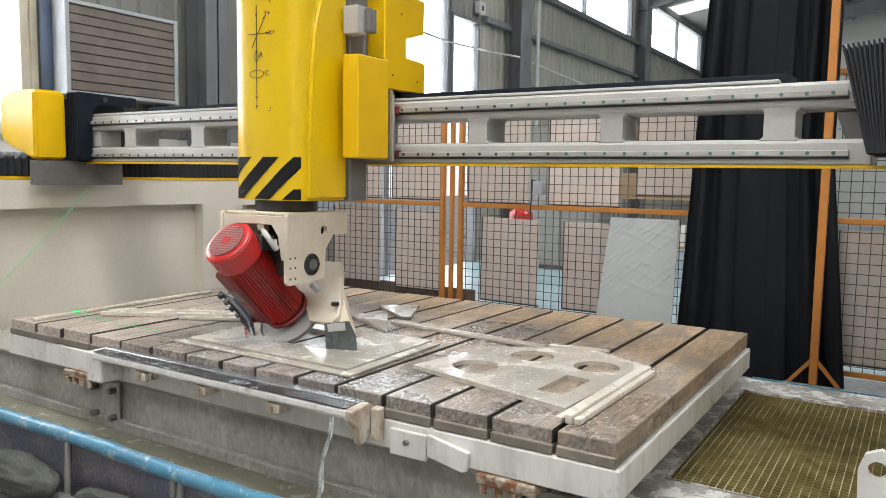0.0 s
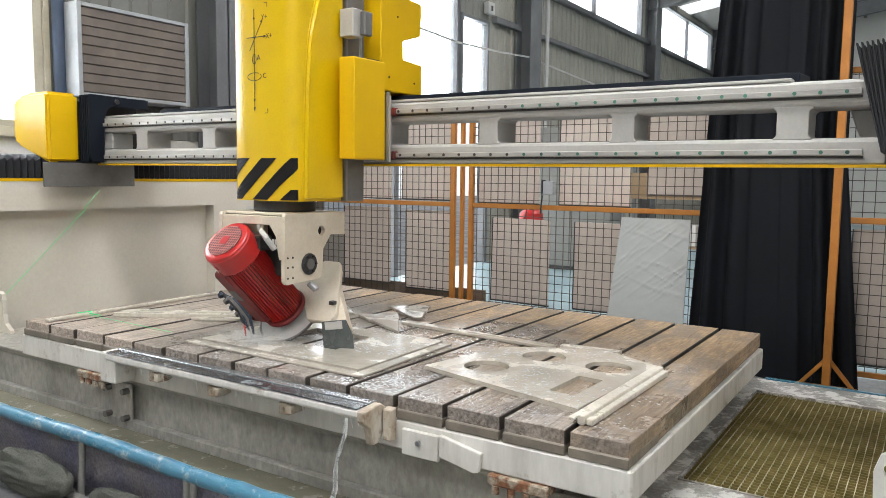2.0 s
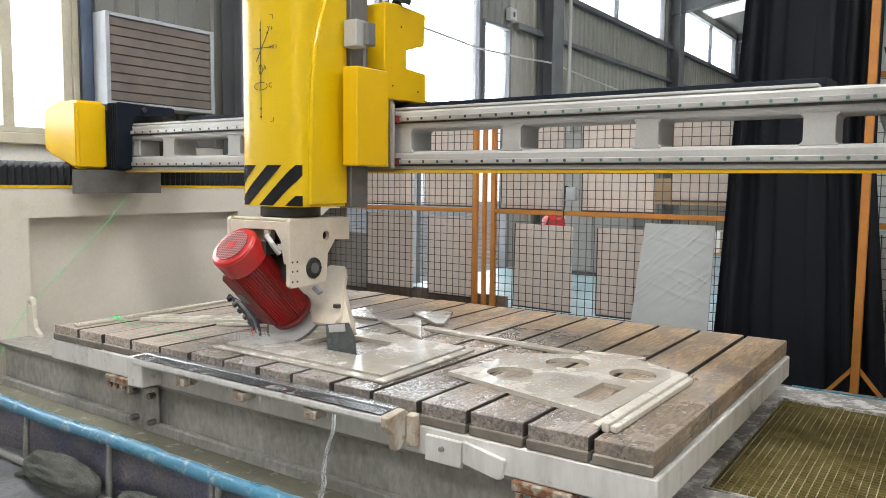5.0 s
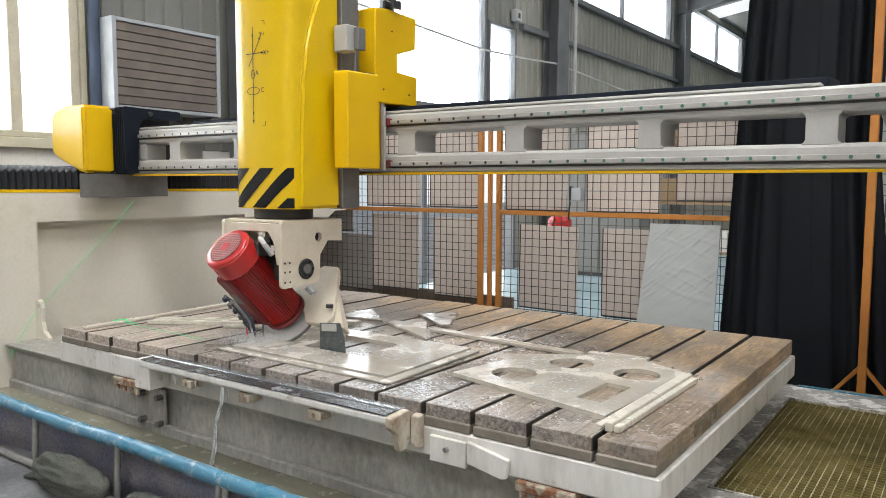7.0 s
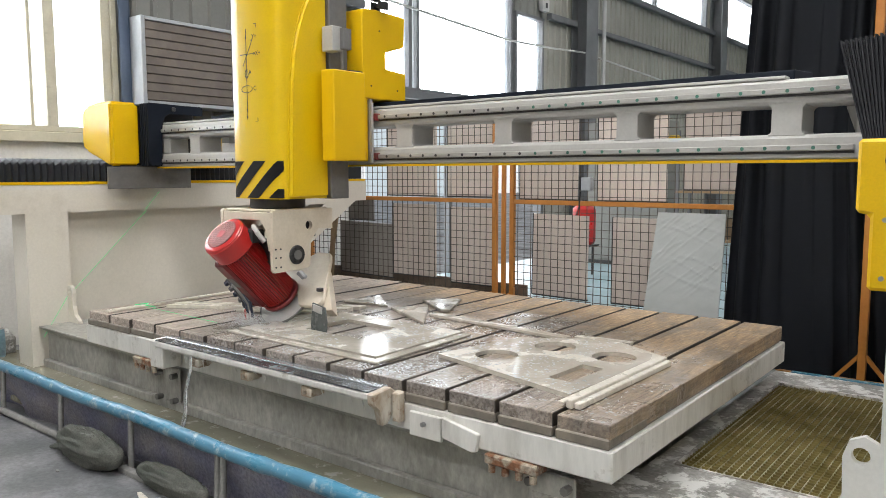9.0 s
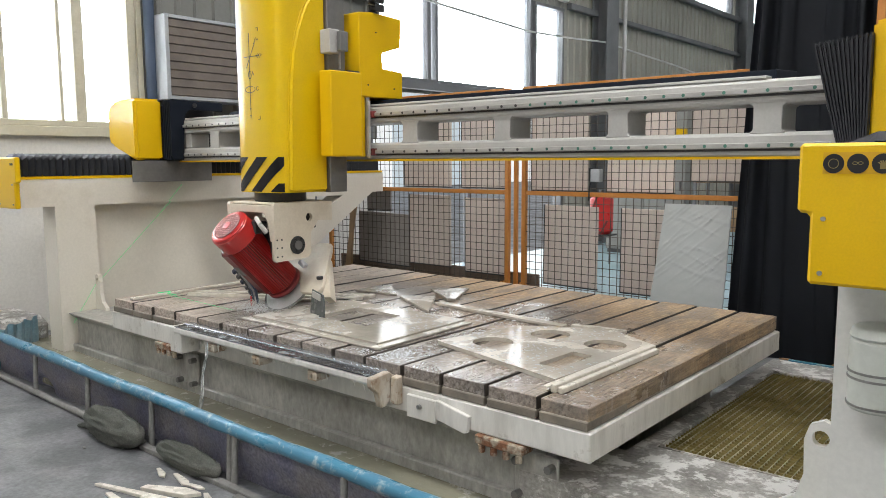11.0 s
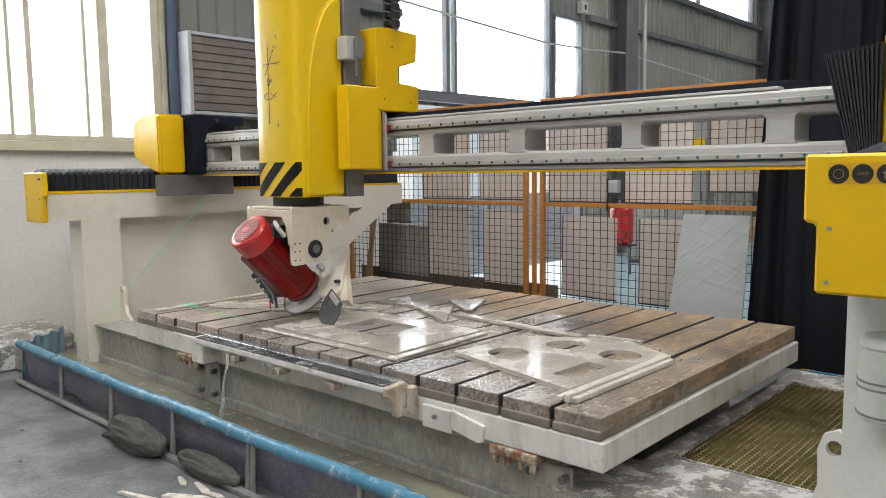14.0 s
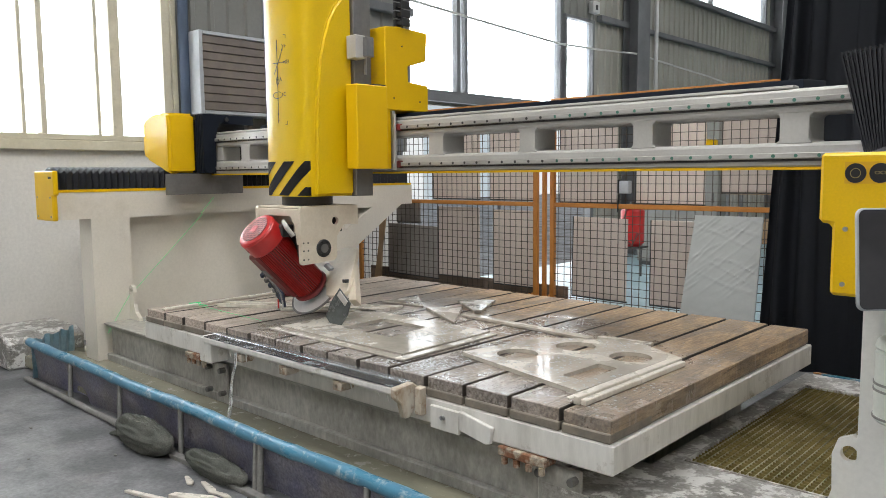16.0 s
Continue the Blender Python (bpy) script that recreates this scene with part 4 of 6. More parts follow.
def side_wall(s, x_in, label, y_leg, cap_w):
    """A side wall with its beam, legs, recessed panel, brace, bellows and end cap; s: +1 where its outer side is towards +x."""
    def X(d):
        return x_in + s * d
    wall = thing("gantry_wall", (X(0.2), 1.4, 0), label, "machine wall", "machine side walls")

    def xb(d0, d1, y0, y1, z0, z1):
        a, b = sorted((X(d0), X(d1)))
        return box(BM(), a, b, y0, y1, z0, z1)
    lo, hi = sorted((X(0 if s < 0 else -0.068), X(cap_w - 0.03)))
    frame_pts = [(-0.27, 1.157), (y_leg, 1.157), (y_leg, 0), (0.267, 0), (0.267, 1.157), (2.01, 1.157), (2.01, 0), (2.34, 0), (2.34, 0.66), (3.12, 1.157), (3.27, 1.157), (3.27, 1.352), (-0.27, 1.352)]
    part("frame", prism(BM(), frame_pts, "x", lo, hi, ([(2.36, 0.93), (2.71, 1.137), (2.36, 1.137)],)), CREAM if s < 0 else PALE, wall, "welded wall frame in pale paint")
    part("panel", xb(0.10, 0.15, 0.267, 2.01, 0, 1.157), CREAM, wall, "recessed cream wall panel")
    part("strip", xb(-0.004, cap_w - 0.02, -0.268, 3.26, 1.3525, 1.372), YELLOW, wall, "yellow edge strip")
    # pleated cover along the top of the beam
    bm = BM()
    n = 150
    prof = []
    for i in range(n + 1):
        y = -0.262 + 3.48 * i / n
        prof.append((y, 0.012 if i % 2 else -0.012))
    ring = []
    for y, d in prof:
        ring.append([bm.verts.new((X(u), y, z)) for u, z in ((0.0 - d, 1.373), (0.0 - d, 1.495 + d), (0.05, 1.52 + d), (cap_w - 0.08, 1.52 + d), (cap_w - 0.03 + d, 1.495), (cap_w - 0.03 + d, 1.373))])
    for a, b in zip(ring, ring[1:]):
        for k in range(5):
            bm.faces.new((a[k], a[k + 1], b[k + 1], b[k]))
    bmesh.ops.recalc_face_normals(bm, faces=bm.faces)
    part("bellows", bm, BELLOWS, wall, "black pleated way cover")
    cap = soften(prism(BM(), [(X(-0.108), 1.505), (X(cap_w), 1.505), (X(cap_w), 1.155), (X(-0.077), 1.155), (X(-0.077), 1.33), (X(-0.108), 1.335)], "y", -0.306, -0.27), 0.008)
    capo = part("end_cap", cap, YELLOW, wall, "yellow sheet metal end cap")
    for dx, z in ((-0.045, 1.32), (-0.047, 1.185), (0.19, 1.185), (0.19, 1.32)):
        part("bolt", rod(BM(), (X(dx), -0.312, z), (X(dx), -0.306, z), 0.006, 10), STEEL, capo)
    # lifting lug on the leg
    y0, y1 = 0.235, 0.262
    outline = [(0.0, 0.63), (-0.03, 0.645), (-0.062, 0.63), (-0.075, 0.59), (-0.072, 0.50), (-0.09, 0.44), (-0.15, 0.40), (-0.15, 0.37), (0.0, 0.37)]
    inset, big = (0.0, 1.0) if s < 0 else (0.105, 1.30)
    drop = 0.0 if s < 0 else 0.022
    lug = [(X(u * big - inset), 0.598 - drop + (z - 0.598) * big) for u, z in outline]
    if inset:
        lug = lug[:-1] + [(X(-0.066), lug[-1][1]), (X(-0.066), lug[0][1])]
    bm = prism(BM(), lug, "y", y0, y1, (ring_pts(X(-0.036 * big - inset), 0.598 - drop, 0.02 * big, n=16),))
    part("lifting_lug", bm, CREAM if s < 0 else PALE, wall, "pale lifting lug with a hole")
    return wall, capo, X


wallL, capL, XL = side_wall(-1, -4.30, "cream painted machine wall with black bellows and yellow end cap", -0.02, 0.24)
wallR, capR, XR = side_wall(1, 0.855, "cream painted machine wall with yellow warning end cap", -0.02, 0.50)
for k in range(3):
    part("slot", rod(BM(), (-4.235 - 0.018 * k, -0.3075, 1.458), (-4.235 - 0.018 * k, -0.3062, 1.458), 0.009, 10), BLACK_PAINT, capL)
# round safety signs on the end cap
part("sign_plate", box(BM(), 0.803, 1.02, -0.3072, -0.3062, 1.430, 1.482), mat("amber_sign", (0.72, 0.40, 0.01), None, 0.4), capR, "amber sign strip")
for k in range(4):
    cx = 0.827 + 0.053 * k
    part("sign_disc", rod(BM(), (cx, -0.3086, 1.455), (cx, -0.3074, 1.455), 0.0235, 28), BLACK_PAINT, capR, "black round safety sign")
    bm = BM()
    if k == 0:
        prism(bm, ring_pts(cx, 1.455, 0.012, n=20), "y", -0.3094, -0.3088, (ring_pts(cx, 1.455, 0.0105, n=20),))
    elif k == 1:
        for d in (-0.006, 0.006):
            prism(bm, ring_pts(cx + d, 1.456, 0.006, 0.004, n=14), "y", -0.3094, -0.3088, (ring_pts(cx + d, 1.456, 0.0045, 0.0028, n=14),))
    else:
        for a in (-50, -25, 0, 25, 50):
            box(bm, -0.0015, 0.0015, -0.3094, -0.3088, 0.003, 0.013, Matrix.Translation((cx, 0, 1.450)) @ pose(0, 0, 0, 0, a, 0))
        box(bm, cx - 0.006, cx + 0.006, -0.3094, -0.3088, 1.442, 1.453)
    part("sign_symbol", bm, mat("pale_sign_print", (0.30, 0.23, 0.08), None, 0.5) if k == 0 else bpy.data.materials["pale_sign_print"], capR)
# canister on the leg
can = thing("lubricator_canister", (0.917, -0.095, 0.80), "pale grey ribbed canister fixed to the machine leg", "canister")
CX, CY = 0.917, -0.100
part("body", soften(rod(BM(), (CX, CY, 0.808), (CX, CY, 0.997), 0.0757, 28), 0.006), PALE_GREEN, can, smooth=True)
part("lid", soften(rod(BM(), (CX, CY, 0.999), (CX, CY, 1.030), 0.079, 28, 0.069), 0.006), PALE_GREEN, can, smooth=True)
for z in (0.891, 0.908, 0.819):
    part("band", rod(BM(), (CX, CY, z), (CX, CY, z + 0.006), 0.0785, 28), PIPE_GREY, can)
part("mount", box(BM(), CX - 0.03, CX + 0.03, CY + 0.05, -0.021, 0.83, 0.97), WHITE_CAST, can)

# ---- the bridge ----
bridge = thing("gantry_bridge", (-1.75, 1.1, 1.36), "white cast gantry bridge with steel guide rails", "gantry bridge")
BX0, BX1 = -4.16, 0.60
YB0, YB1 = 0.90, 1.07
bm = prism(BM(), [(YB0, 1.478), (YB1 + 0.12, 1.478), (YB1 + 0.12, 1.56), (YB1, 1.576), (YB0 + 0.012, 1.576), (YB0, 1.566)], "x", BX0, BX1)
part("lower_chord", bm, WHITE_CAST, bridge, bevel=0.006)
bm = prism(BM(), [(YB0 + 0.012, 1.688), (YB1, 1.688), (YB1 + 0.12, 1.70), (YB1 + 0.12, 1.79), (YB0 + 0.02, 1.79), (YB0, 1.782), (YB0, 1.70)], "x", BX0, BX1 - 0.06)
part("upper_chord", bm, WHITE_CAST, bridge, bevel=0.006)
for k in range(7):
    xl = 0.224 - 0.662 * k
    w = 0.114
    if k in (1, 2):
        w = 0.10
    f = 0.013
    out = [(xl - f, 1.570), (xl + w + f, 1.570), (xl + w + f, 1.577), (xl + w + f * 0.3, 1.577 + f * 0.3), (xl + w, 1.577 + f), (xl + w, 1.687 - f), (xl + w + f * 0.3, 1.687 - f * 0.3), (xl + w + f, 1.687), (xl + w + f, 1.697), (xl - f, 1.697), (xl - f, 1.687), (xl - f * 0.3, 1.687 - f * 0.3), (xl, 1.687 - f), (xl, 1.577 + f), (xl - f * 0.3, 1.577 + f * 0.3), (xl - f, 1.577)]
    part("upright", soften(prism(BM(), out, "y", YB0 + 0.003, YB1 + 0.02), 0.003), WHITE_CAST, bridge)
part("end_post", soften(box(BM(), BX0 + 0.001, BX0 + 0.14, YB0 + 0.01, YB1, 1.577, 1.687), 0.006), WHITE_CAST, bridge)
part("end_post", soften(prism(BM(), [(0.50, 1.577), (0.599, 1.577), (0.54, 1.687), (0.46, 1.687)], "y", YB1 - 0.02, YB1 + 0.1), 0.004), WHITE_CAST, bridge)
for z, x1 in ((1.742, 0.512), (1.522, 0.525)):
    part("guide_rail", soften(box(BM(), -4.12, x1, YB0 - 0.022, YB0 - 0.0005, z - 0.012, z + 0.012), 0.003), RAIL_STEEL, bridge, "bolted steel guide rail")
    x = x1 - 0.05
    while x > -4.1:
        part("rail_plug", rod(BM(), (x, YB0 - 0.0235, z), (x, YB0 - 0.0222, z), 0.0075, 10), GREEN_PLUG if x > -0.9 else DARK_STEEL, bridge)
        x -= 0.088
    part("rail_shadow_gap", box(BM(), -4.12, x1, YB0 - 0.008, YB0 - 0.001, z - 0.022, z - 0.0125), DARK_STEEL, bridge)
part("edge_strip", box(BM(), -4.2, 0.70, YB0 - 0.006, YB0 + 0.03, 1.466, 1.4775), YELLOW, bridge, "yellow edge strip")
part("cable_tray", soften(prism(BM(), [(YB0 + 0.08, 1.791), (YB1 + 0.2, 1.791), (YB1 + 0.2, 1.850), (YB0 + 0.085, 1.834)], "x", -3.6, 0.285), 0.003), NAVY, bridge, "black cable tray on the bridge")
part("top_edge", soften(box(BM(), -4.1, 0.27, YB0 + 0.01, YB0 + 0.075, 1.791, 1.805), 0.003), WHITE_CAST, bridge)

# end carriages with their fan bellows


def end_carriage(s, xi, label, y0):
    car = thing("end_carriage", (xi + s * 0.25, 0.85, 1.37), label, "carriage", "bridge end carriages")

    def X(d):
        return xi + s * d
    pts = [(X(0), 1.522), (X(0), 1.945), (X(0.05), 1.955), (X(0.40), 1.93), (X(0.47), 1.88), (X(0.48), 1.60), (X(0.44), 1.545), (X(0.25), 1.53), (X(0.12), 1.50), (X(0.02), 1.49)]
    part("cover", soften(prism(BM(), pts, "y", y0, 0.98), 0.012, 2), YELLOW, car, "glossy yellow carriage cover")
    part("skirt", soften(box(BM(), *sorted((X(0.02), X(0.30))), 0.62, 0.97, 1.372, 1.4895), 0.004), DARK_STEEL, car)
    part("apron", soften(box(BM(), *sorted((X(0.165), X(0.150))), 0.56, 1.20, 1.31, 1.485), 0.002), DULL_STEEL, car, "grey steel apron plate")
    n = 25
    for i in range(n):
        f = i / (n - 1)
        xt, xb = X(-0.185 * (1 - f) - 0.002), X(-0.09 * (1 - f) - 0.002)
        ztop = 1.885 + 0.02 * f
        off = 0.012 if i % 2 else 0.0
        bm = BM()
        vs = [bm.verts.new(p) for p in ((xb, 0.70 + off, 1.515), (xt, 0.70 + off, ztop - off), (xt, 1.18, ztop - off), (xb, 1.18, 1.515))]
        v2 = [bm.verts.new(v.co + Vector((s * 0.006, 0, 0))) for v in vs]
        for a in range(4):
            bm.faces.new((vs[a], vs[(a + 1) % 4], v2[(a + 1) % 4], v2[a]))
        bm.faces.new(vs), bm.faces.new(v2)
        bmesh.ops.recalc_face_normals(bm, faces=bm.faces)
        part("bellows_fold", bm, BELLOWS, car)
    bm = BM()
    vs = [bm.verts.new(p) for p in ((X(-0.085), 0.722, 1.52), (X(-0.175), 0.722, 1.87), (X(-0.003), 0.722, 1.89), (X(-0.003), 0.722, 1.52))]
    vb = [bm.verts.new(v.co + Vector((0, 0.44, 0))) for v in vs]
    for a in range(4):
        bm.faces.new((vs[a], vs[(a + 1) % 4], vb[(a + 1) % 4], vb[a]))
    bm.faces.new(vs), bm.faces.new(vb[::-1])
    bmesh.ops.recalc_face_normals(bm, faces=bm.faces)
    part("bellows_core", bm, BLACK_PAINT, car)
    return car


carR = end_carriage(1, 0.683, "glossy yellow end carriage with dark fan bellows", 0.73)
carL = thing("end_carriage", (-4.39, 0.85, 1.37), "glossy yellow end carriage with dark fan bellows on the bellows rail", "carriage", "bridge end carriages")
nose = [(-4.186, 1.479), (-4.186, 1.947), (-4.42, 1.944), (-4.56, 1.925), (-4.605, 1.88), (-4.612, 1.66), (-4.59, 1.605), (-4.50, 1.572), (-4.38, 1.535), (-4.27, 1.495)]
part("cover", soften(prism(BM(), nose, "y", 0.548, 0.772), 0.022, 3), YELLOW, carL, "glossy yellow carriage cover")
part("rear_cover", soften(prism(BM(), [(x, min(z, 1.74)) for x, z in nose[:2] + nose[5:]], "y", 1.245, 1.50), 0.02, 2), YELLOW, carL, "glossy yellow rear carriage cover")
part("saddle", soften(box(BM(), -4.58, -4.22, 0.7725, 1.2445, 1.49, 1.90), 0.006), BLACK_PAINT, carL)
part("skirt", soften(box(BM(), -4.50, -4.20, 0.62, 0.97, 1.372, 1.4885), 0.004), DARK_STEEL, carL)
part("apron", soften(box(BM(), -4.184, -4.170, 0.505, 1.178, 1.318, 1.478), 0.002), DULL_STEEL, carL, "grey steel apron plate")
for i in range(7):
    d = 0.008 if i % 2 else 0.0
    xa = -4.184 + 0.0125 * i
    bell = [(0.776 + d, 1.485), (0.776 + d, 1.940 - d), (1.235, 1.940 - d), (1.235, 1.885), (0.90, 1.885), (0.888, 1.86), (0.888, 1.485)]
    part("bellows_fold", prism(BM(), bell, "x", xa, xa + 0.011), NAVY, carL)
frame_l = [(0.800, 1.487), (0.780, 1.52), (0.778, 1.93), (0.79, 1.945), (1.24, 1.935), (1.24, 1.868), (0.955, 1.872), (0.92, 1.85), (0.895, 1.80), (0.885, 1.487)]
part("bellows_frame", soften(prism(BM(), frame_l, "x", -4.096, -4.080), 0.003), NAVY, carL, "dark bellows end frame")
part("frame_knob", soften(rod(BM(), (-4.079, 0.985, 1.905), (-4.066, 0.985, 1.905), 0.018, 16), 0.003), DARK_STEEL, carL)

# ---- head carriage on the bridge (moves along it) ----
HC = (-1.72, 0.85, 1.48)
cross = thing("cross_carriage", HC, "yellow covered cross carriage riding the bridge rails", "carriage")
part("carriage_plate", soften(box(BM(), -2.06, -1.5205, 0.845, 0.872, 1.488, 1.84), 0.004), STEEL, cross)
part("side_box", soften(prism(BM(), [(-1.578, 0.843), (-1.559, 0.516), (-1.474, 0.528), (-1.466, 0.757), (-1.52, 0.762), (-1.53, 0.843)], "z", 1.494, 1.972), 0.006), YELLOW, cross, "yellow sheet metal cover box")
part("side_seam", soften(box(BM(), -1.520, -1.508, 0.846, 0.865, 1.488, 1.82), 0.002), WHITE_CAST, cross)
for z in (1.742, 1.522):
    part("rail_wiper", soften(box(BM(), -1.5075, -1.490, 0.858, 0.90, z - 0.020, z + 0.020), 0.004), RED_DARK, cross, "red rail wiper")
e_pts = [(0.795, 1.845), (1.156, 1.845), (1.158, 2.008), (0.986, 2.019), (0.983, 2.112), (1.141, 2.158), (1.151, 2.328), (0.90, 2.339), (0.795, 2.328), (0.795, 2.019)]
part("top_cover", soften(prism(BM(), e_pts, "x", -2.05, -1.522), 0.006), YELLOW, cross, "stepped yellow top cover")
part("cover_gap", box(BM(), -1.60, -1.522, 0.70, 0.794, 1.9735, 1.987), DARK_STEEL, cross)
for y, z in ((0.86, 1.915), (1.08, 1.905), (0.93, 2.225)):
    part("screw", rod(BM(), (-1.5215, y, z), (-1.518, y, z), 0.005, 8), DARK_STEEL, cross)
for k in range(14):
    part("chain_link", soften(box(box(box(BM(), -1.56, -1.545, 0.90, 0.97, 2.341 + k * 0.05, 2.384 + k * 0.05), -1.50, -1.485, 0.90, 0.97, 2.341 + k * 0.05, 2.384 + k * 0.05), -1.546, -1.499, 0.915, 0.955, 2.354 + k * 0.05, 2.370 + k * 0.05), 0.002), BLACK_PAINT, cross, "black cable chain link")

# ---- the saw head (moves along and up) ----
HH = (-1.83, 0.45, 0.6)
head = thing("bridge_saw", HH, "yellow saw ram with tilted red motor and cream fork", "bridge saw")
# ram shell: a rounded front and flat flanks
fr = []
for i in range(13):
    a = math.pi * (1 + i / 12)
    fr.append((-1.83 + 0.212 * math.copysign(abs(math.cos(a)) ** 0.55, math.cos(a)), 0.36 + 0.085 * -abs(math.sin(a)) ** 0.6))
outline = [(-2.042, 0.60)] + fr + [(-1.618, 0.60)]
part("ram_shell", prism(BM(), outline, "z", 1.292, 2.95), YELLOW_SHELL, head, "glossy yellow ram shell", smooth=True)
side = [(0.330, 1.294), (0.606, 1.294), (0.606, 2.43), (0.57, 2.43), (0.53, 2.41), (0.485, 2.36), (0.44, 2.28), (0.402, 2.18), (0.370, 2.06), (0.350, 1.9), (0.340, 1.7)]
part("side_panel", soften(prism(BM(), side, "x", -1.672, -1.600), 0.014, 3), YELLOW_SHELL, head, "raised yellow side panel")
part("slide", soften(box(BM(), -2.0, -1.585, 0.608, 0.74, 1.288, 2.95), 0.004), DULL_STEEL, head, "grey steel vertical slide")
# slanted black bars round the shell's foot
shell_line = [Vector((x, y)) for x, y in fr]
cum = [0.0]
for a, b in zip(shell_line, shell_line[1:]):
    cum.append(cum[-1] + (b - a).length)


def on_shell(s):
    s = max(0, min(cum[-1] - 1e-6, s))
    for i in range(len(cum) - 1):
        if s <= cum[i + 1]:
            f = (s - cum[i]) / max(1e-9, cum[i + 1] - cum[i])
            p = shell_line[i].lerp(shell_line[i + 1], f)
            d = (shell_line[i + 1] - shell_line[i]).normalized()
            return p, Vector((d.y, -d.x))
    return shell_line[-1], Vector((1, 0))


for k in range(-1, 3):
    bm = BM()
    s0, w, z0, z1, lean = 0.175 * k + 0.03, 0.098, 1.297, 1.492, 0.235
    rows_v = []
    for j in range(9):
        f = j / 8
        a, b = s0 + lean * f, s0 + lean * f + w
        a, b = max(0.005, a), min(cum[-1] - 0.05, b)
        if b - a < 0.006:
            continue
        row = []
        for i in range(13):
            p, nrm = on_shell(a + (b - a) * i / 12)
            q = p + nrm * 0.003
            row.append(bm.verts.new((q.x, q.y, z0 + (z1 - z0) * f)))
        rows_v.append(row)
    for ra, rb in zip(rows_v, rows_v[1:]):
        for i in range(12):
            bm.faces.new((ra[i], ra[i + 1], rb[i + 1], rb[i]))
    if len(bm.faces):
        bmesh.ops.solidify(bm, geom=bm.faces, thickness=-0.001)
        part("warning_stripe", bm, BLACK_PAINT, head, "black warning stripe")
    else:
        bm.free()
# axis diagram printed on the front of the shell
bm = BM()
ax = -1.865
yf = 0.2732


def bar(x0, z0, x1, z1, w=0.0035):
    d = Vector((x1 - x0, 0, z1 - z0))
    a = math.degrees(math.atan2(d.z, d.x))
    box(bm, 0, d.length, -0.0006, 0.0006, -w / 2, w / 2, Matrix.Translation((x0, yf, z0)) @ pose(0, 0, 0, 0, -a, 0))


bar(ax, 1.72, ax, 2.18), bar(ax - 0.05, 2.05, ax + 0.06, 2.05), bar(ax - 0.03, 1.99, ax + 0.045, 2.11)
for px, pz, a in ((ax + 0.07, 2.05, 0), (ax + 0.05, 2.12, 58), (ax, 2.14, 90), (ax, 1.76, -90), (ax, 1.72, -90)):
    prism_pts = [Vector((0.012, 0, 0)), Vector((-0.008, 0, 0.007)), Vector((-0.008, 0, -0.007))]
    m = Matrix.Translation((px, yf - 0.0006, pz)) @ pose(0, 0, 0, 0, -a, 0)
    bm.faces.new([bm.verts.new(m @ p) for p in prism_pts])
for cz, rx, rz in ((1.87, 0.045, 0.018), (1.95, 0.012, 0.022)):
    ringp = ring_pts(ax, cz, rx, rz, 22, 0.9)
    for (xa, za), (xb2, zb2) in zip(ringp, ringp[1:]):
        bar(xa, za, xb2, zb2, 0.003)
for xx, zz in ((ax + 0.085, 2.20), (ax + 0.085, 1.70)):
    bar(xx - 0.02, zz, xx, zz, 0.0025)
    bar(xx, zz, xx, zz + (0.02 if zz < 1.9 else -0.02), 0.0025)
part("axis_diagram", bm, BLACK_PAINT, head, "black printed axis diagram")
for txt, x, z in (("Y+", ax + 0.048, 2.125), ("X+", ax + 0.075, 2.038), ("A", ax + 0.018, 1.945), ("C", ax + 0.055, 1.86)):
    cu = bpy.data.curves.new("lettering", "FONT")
    cu.body, cu.size, cu.extrude = txt, 0.034, 0.0004
    lo = new("lettering", cu)
    dg = bpy.context.evaluated_depsgraph_get()
    me = bpy.data.meshes.new_from_object(lo.evaluated_get(dg))
    bpy.data.objects.remove(lo)
    bm = BM()
    bm.from_mesh(me)
    bpy.data.meshes.remove(me)
    bmesh.ops.transform(bm, verts=bm.verts, matrix=Matrix.Translation((x, yf - 0.0008, z)) @ pose(0, 0, 0, 90, 0, 0))
    part("lettering", bm, BLACK_PAINT, head, "black printed letters")
# small bracket and damper on the slide
part("slide_bracket", soften(box(BM(), -1.584, -1.50, 0.55, 0.625, 2.07, 2.20), 0.004), WHITE_CAST, head, "grey metal bracket")
part("slide_bracket", soften(box(BM(), -1.4995, -1.468, 0.60, 0.66, 2.08, 2.19), 0.004), DULL_STEEL, head)
part("damper_rod", rod(BM(), (-1.545, 0.66, 1.99), (-1.545, 0.66, 2.10), 0.008, 10), STEEL, head)
# turntable flange and fork
part("flange", soften(rod(BM(), (-1.85, 0.45, 1.238), (-1.85, 0.45, 1.292), 0.150, 36), 0.005), DARK_STEEL, head, "dark turntable flange", smooth=True)
part("flange_plate", soften(box(BM(), -2.076, -1.679, 0.273, 0.66, 1.2225, 1.2375), 0.004), HEAD_CREAM, head)
fork_pts = [(0.252, 1.221), (0.262, 1.234), (0.673, 1.234), (0.673, 1.119), (0.567, 1.125), (0.512, 1.058), (0.505, 0.93), (0.485, 0.915), (0.262, 0.905), (0.25, 0.918)]
for x0, x1 in ((-1.678, -1.655), (-2.10, -2.077)):
    bm = prism(BM(), fork_pts, "x", x0, x1, (ring_pts(0.50, 1.147, 0.024, n=20),))
    part("fork_plate", bm, HEAD_CREAM, head, "chipped cream fork plate")
